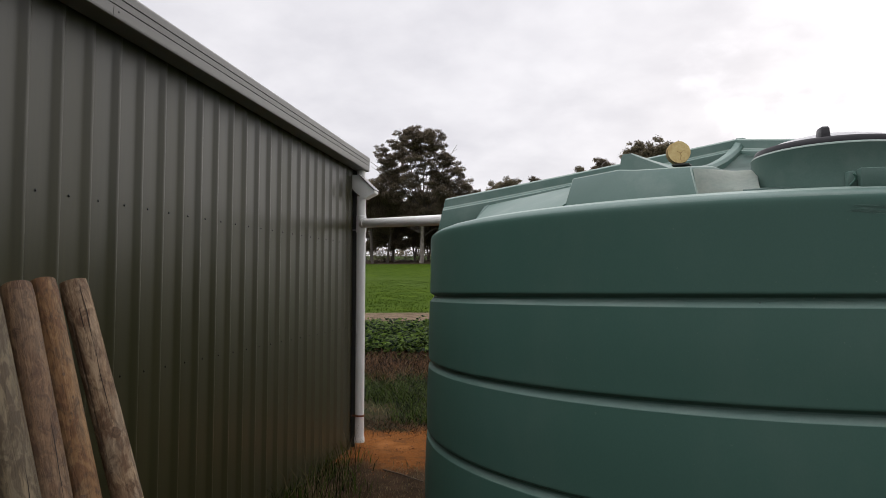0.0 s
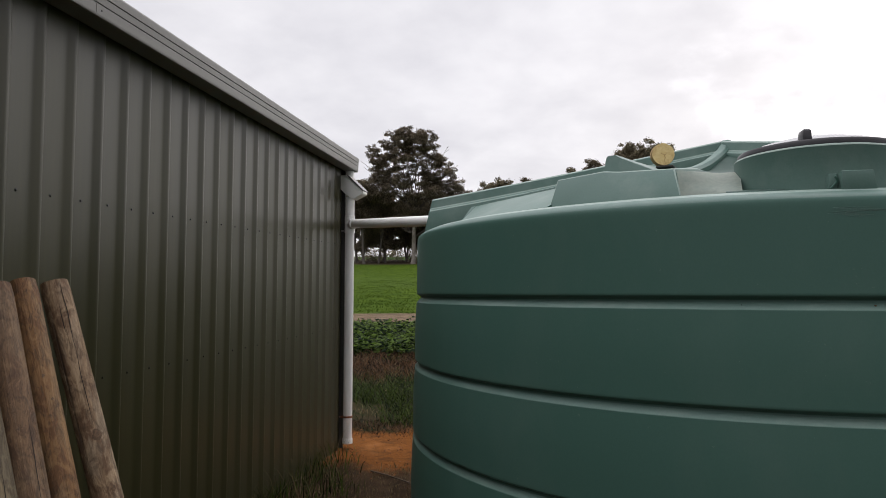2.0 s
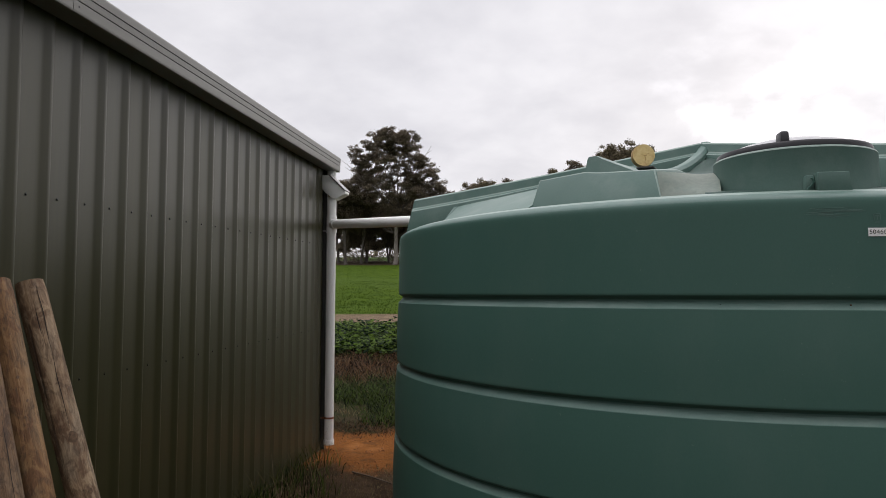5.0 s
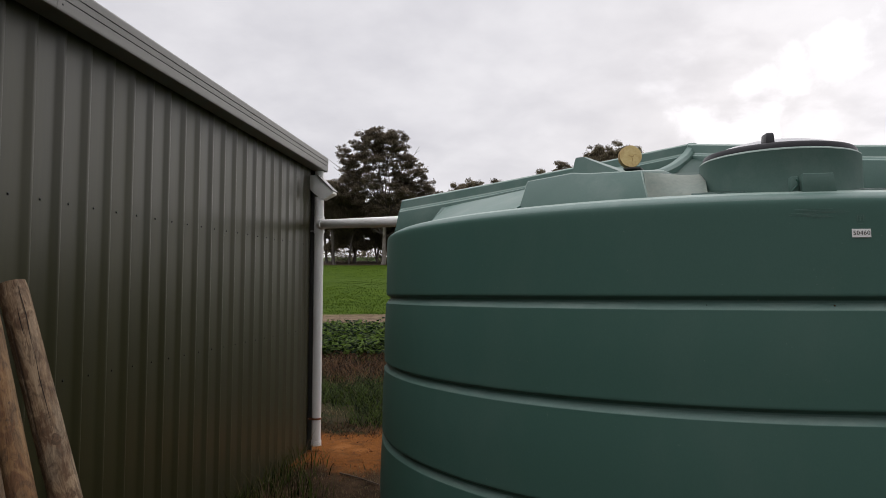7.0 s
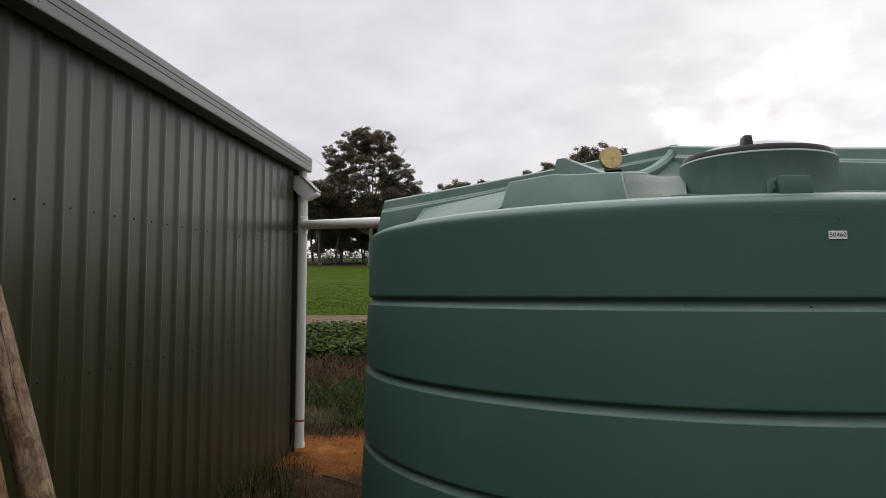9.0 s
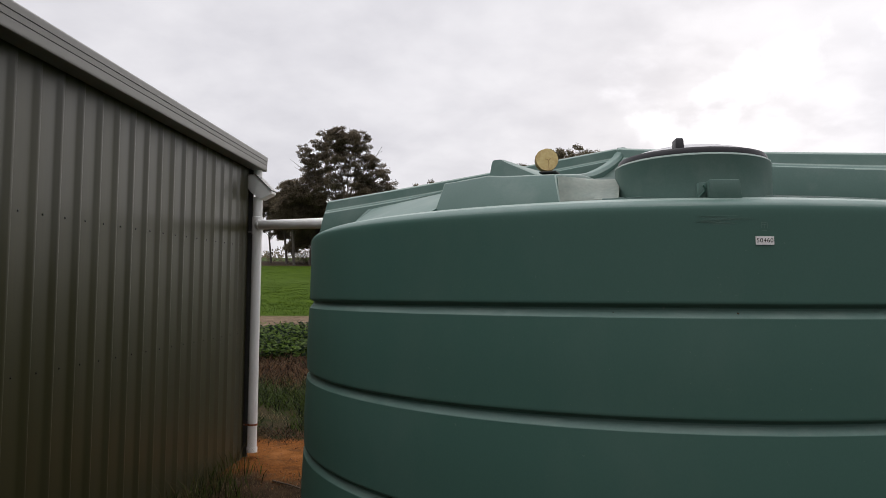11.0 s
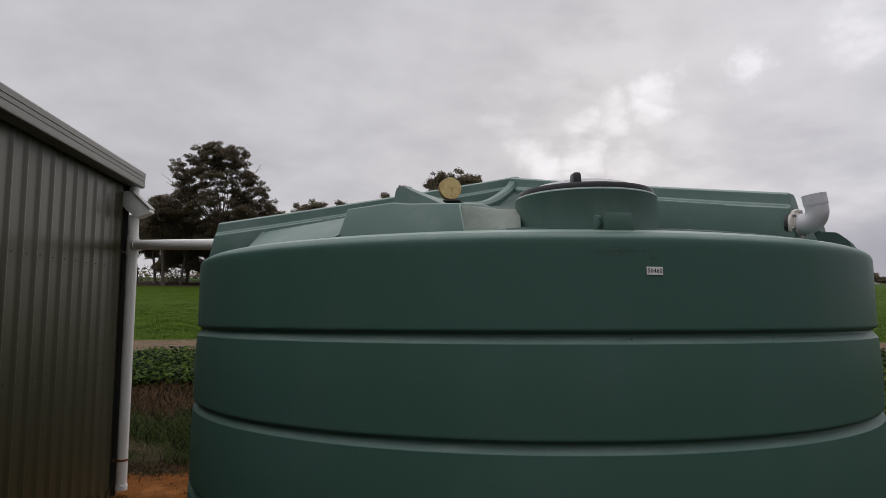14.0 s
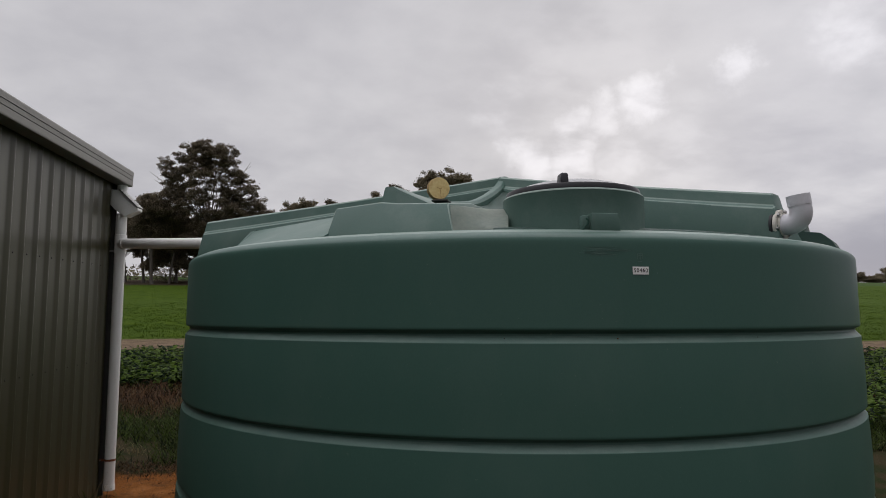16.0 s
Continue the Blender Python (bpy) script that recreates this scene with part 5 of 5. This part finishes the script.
TREES = ((-30.0, 101, 10.0, 6.5), (-26.8, 91, 8.8, 5.0), (-24.0, 92, 8.6, 5.5), (-21.6, 95, 9.2, 5.5), (-18.6, 98, 9.0, 6.0), (-15.6, 100, 9.5, 6.0), (-28.0, 106, 11.0, 7.0), (-22.0, 106, 10.5, 7.0), (-17.0, 107, 10.0, 7.0),
         (-28.5, 93, 11.0, 7.0), (-25.4, 96, 9.5, 6.5), (-22.6, 99, 9.0, 6.5), (-31.5, 95, 9.0, 6.0), (-17.0, 96, 8.5, 6.5),
         (-13.4, 93, 9.0, 6.5), (-7.3, 90, 11.0, 6.0), (-3.3, 92, 11.2, 3.6), (2.2, 92, 12.0, 5.0), (4.9, 90, 13.2, 5.2), (-10.0, 91, 10.4, 5.5), (-26.0, 88, 11.5, 6.0), (-24.5, 90, 9.5, 6.0), (-14.6, 90, 9.6, 6.0),
         (12.2, 90, 15.1, 10.6), (14.5, 94, 13.5, 5.0), (-36.0, 97, 9.0, 7.0), (-20.8, 101, 7.5, 6.0))
for i, (tx, ty, th_, tw) in enumerate(TREES):
    small_gum(tx, ty, th_, tw, 40 + i, M_GUMLEAF2 if i % 2 else M_GUMLEAF, bare=0.26 if i < 9 else 0.5)
for i, (tx, ty, th_, tw) in enumerate(((165, 205, 3.2, 5.0), (172, 208, 1.9, 8.0), (177, 211, 2.2, 7.0), (184, 214, 5.4, 8.0), (191, 217, 4.6, 7.0), (160, 214, 2.6, 7.0), (200, 224, 4.0, 8.0), (206, 228, 3.6, 6.0))):
    small_gum(tx, ty, th_, tw, 80 + i, M_GUMLEAF2, 0.6, "distant gum tree on the skyline", None, 0.25)


def far_woods():
    rnd = random.Random(3)
    verts, faces = [], []
    for k in range(150):
        x = -420 + 840 * k / 150 + rnd.uniform(-3, 3)
        y = 330 + rnd.uniform(-15, 15)
        h = rnd.uniform(3.5, 8)
        g = ground_z(x, y)
        for _ in range(70):
            q = rand_dir(rnd)
            p = Vector((x + q.x * 4.5 * rnd.random(), y + q.y * 3, g + h * 0.55 + q.z * h * 0.5))
            d = rand_dir(rnd)
            leaf_quads(verts, faces, p, d, rand_dir(rnd), 1.6, 0.9)
    w = pieces("far_woods", verts, faces, M_GUMLEAF2)
    tagged(w, "low dark line of woods on the far rise", "woods", kind="stuff")


far_woods()


def understorey():
    """Low scrub between the trunks of the tree line."""
    rnd = random.Random(17)
    verts, faces = [], []
    for _ in range(75):
        x, y = rnd.uniform(-44, 22), rnd.uniform(92, 110)
        g, h, w = ground_z(x, y), rnd.uniform(0.6, 2.6), rnd.uniform(0.6, 1.5)
        for _ in range(190):
            q = rand_dir(rnd)
            pt = Vector((x + q.x * w, y + q.y * w, g + h * 0.5 + q.z * h * 0.5))
            leaf_quads(verts, faces, pt, rand_dir(rnd), rand_dir(rnd), 0.24, 0.11)
    tagged(pieces("understorey", verts, faces, M_GUMLEAF2), "dark scrub under the line of gum trees", "scrub", kind="stuff")


understorey()


def blade(verts, faces, p, lean, h, w, rnd):
    a = rnd.uniform(0, 2 * math.pi)
    s = Vector((math.cos(a), math.sin(a), 0)) * w * 0.5
    i = len(verts)
    m = p + lean * 0.35 + Vector((0, 0, h * 0.6))
    verts += [p - s, p + s, m + s * 0.7, m - s * 0.7, p + lean + Vector((0, 0, h))]
    faces += [(i, i + 1, i + 2, i + 3), (i + 3, i + 2, i + 4)]


def grass(name, count, xr, yr, height, width, mat, label, seed, keep=None, per=9, spread=0.06, bend=(0.05, 0.75)):
    rnd = random.Random(seed)
    verts, faces = [], []
    for _ in range(count):
        x, y = rnd.uniform(*xr), rnd.uniform(*yr)
        if keep and not keep(x, y, rnd):
            continue
        g = ground_z(x, y) - 0.01
        for _ in range(per):
            h = height * rnd.uniform(0.45, 1.15)
            a = rnd.uniform(0, 2 * math.pi)
            lean = Vector((math.cos(a), math.sin(a), 0)) * h * rnd.uniform(*bend)
            blade(verts, faces, Vector((x + rnd.gauss(0, spread), y + rnd.gauss(0, spread), g)), lean, h, width * rnd.uniform(0.6, 1.2), rnd)
    ob = pieces(name, verts, faces, mat)
    return tagged(ob, label, "grass", kind="stuff")


def off_tank(x, y, rnd=None):
    return (x - TANK_X) ** 2 + (y - TANK_Y) ** 2 > 2.05 ** 2


def wall_tufts(x, y, rnd):
    d = x - WALL_X
    return d < 0.10 + (0.75 - 0.45 * smooth01(5.0, 5.9, y)) * rnd.random() ** 2.2


grass("wall_grass", 300, (-2.06, -1.15), (3.8, 6.35), 0.22, 0.008, M_GRASS, "thin green grass along the foot of the shed", 21, wall_tufts, 7, 0.05)
grass("wall_straw", 200, (-2.04, -1.1), (3.6, 6.3), 0.36, 0.0045, M_STRAW, "thin dry grass stalks along the shed", 22, wall_tufts, 3, 0.05, (0.3, 1.6))
grass("sand_straw", 900, (-2.4, -0.4), (4.4, 5.9), 0.045, 0.006, M_STRAW, "scattered dry stalks on the soil", 27, off_tank, 3, 0.08)
grass("sand_litter", 40, (-2.4, -0.4), (4.4, 7.3), 0.03, 0.012, M_DEADVEG, "scattered dead leaves on the sand", 28, off_tank, 2, 0.08, (0.8, 2.5))
grass("verge_grass", 5200, (-6.0, 10.0), (7.6, 10.8), 0.14, 0.013, M_GRASS, "tangled green grass on the verge", 23,
      lambda x, y, r: off_tank(x, y) and noise.noise(Vector((x * 1.1, y * 1.1, 2))) > -0.05 - 0.3 * r.random(), 10, 0.08, (0.4, 1.9))
grass("verge_straw", 2600, (-6.0, 10.0), (7.5, 13.8), 0.12, 0.008, M_STRAW, "dry bent stalks on the verge", 24,
      lambda x, y, r: noise.noise(Vector((x * 0.9, y * 1.3, 7))) > 0.08, 5, 0.12, (0.4, 1.8))
grass("brown_litter", 5400, (-8.0, 12.0), (10.4, 14.4), 0.15, 0.016, M_DEADVEG, "dead brown weeds on the bank", 25, None, 6, 0.14, (0.3, 1.6))
grass("straw_edge", 1100, (-3.2, -0.2), (7.15, 7.75), 0.05, 0.008, M_DEADVEG, "matted brown dead grass at the edge of the sand", 32, off_tank, 5, 0.10, (0.6, 2.2))
grass("bank_grass", 1500, (-8.0, 12.0), (10.2, 13.8), 0.15, 0.013, M_GRASS, "green tufts among the dead weeds", 33,
      lambda x, y, r: noise.noise(Vector((x * 0.8, y * 1.2, 12))) > 0.08, 8, 0.10, (0.3, 1.6))
grass("crop_blades", 15000, (-24, 44), (28.0, 52.0), 0.09, 0.026, M_CROP, "young green crop", 26, lambda x, y, r: r.random() < (30 / y) ** 2 * 1.1, 8, 0.22, (0.1, 1.2))
grass("far_crop_blades", 12000, (-40, 80), (50.0, 85.0), 0.05, 0.06, M_CROP, "young green crop further out", 29, None, 3, 0.4, (0.1, 1.2))


def weeds():
    rnd = random.Random(31)
    verts, faces = [], []
    for _ in range(3600):
        x = rnd.uniform(-10, 27)
        front = 13.6 - 5.2 * smooth01(4, 8, x)
        y = front + (17.6 - front) * rnd.random()
        if not off_tank(x, y):
            continue
        g = ground_z(x, y)
        tall = (0.50 + 0.16 * noise.noise(Vector((x * 0.5, y * 0.5, 9)))) * rnd.uniform(0.7, 1.15) * (0.65 + 0.35 * smooth01(front - 0.2, front + 1.6, y))
        for k in range(28):
            a, h = rnd.uniform(0, 2 * math.pi), tall * rnd.uniform(0.25, 1.0)
            out = Vector((math.cos(a), math.sin(a), 0))
            p = Vector((x, y, g + h)) + out * rnd.uniform(0.02, 0.22)
            d = (out + Vector((0, 0, rnd.uniform(-0.5, 0.45)))).normalized()
            n = (Vector((0, -0.25, 1)) + rand_dir(rnd) * 0.85).normalized()
            leaf_quads(verts, faces, p, d, n, rnd.uniform(0.07, 0.17), rnd.uniform(0.04, 0.09), -0.014)
    ob = pieces("weeds", verts, faces, M_WEED)
    tagged(ob, "dense broad-leaved green weeds beside the track", "weeds", kind="stuff")


weeds()


def sand_clods():
    """Small lumps of the orange sand."""
    rnd = random.Random(41)
    verts, faces = [], []
    for _ in range(450):
        x, y = rnd.uniform(-2.3, -0.5), rnd.uniform(5.5, 7.4)
        if not off_tank(x, y):
            continue
        r = 0.004 + 0.012 * rnd.random() ** 3
        c = Vector((x, y, ground_z(x, y) + r * 0.3))
        i = len(verts)
        for d in ((1, 0, 0), (0, 1, 0), (-1, 0, 0), (0, -1, 0), (0, 0, 0.8), (0, 0, -0.6)):
            verts.append(c + (Vector(d) + rand_dir(rnd) * 0.35) * r)
        faces += [(i + a, i + (a + 1) % 4, i + 4) for a in range(4)] + [(i + (a + 1) % 4, i + a, i + 5) for a in range(4)]
    tagged(pieces("sand_clods", verts, faces, M_SAND), "small lumps of orange sand", "sand", kind="stuff")


sand_clods()


def stick(points, r, label):
    s = thing("stick", points[0], label, "stick")
    bm = bmesh.new()
    o = Vector(points[0])
    tube(bm, [Vector(p) - o for p in points], [r, r * 0.9, r * 0.6][:len(points)], 8)
    part("branch", bm, M_STICK, s, "", 60)


stick([(-1.54, 5.69, 0.095), (-1.36, 5.58, 0.098), (-1.12, 5.41, 0.094)], 0.009, "dead branch lying on the sand")
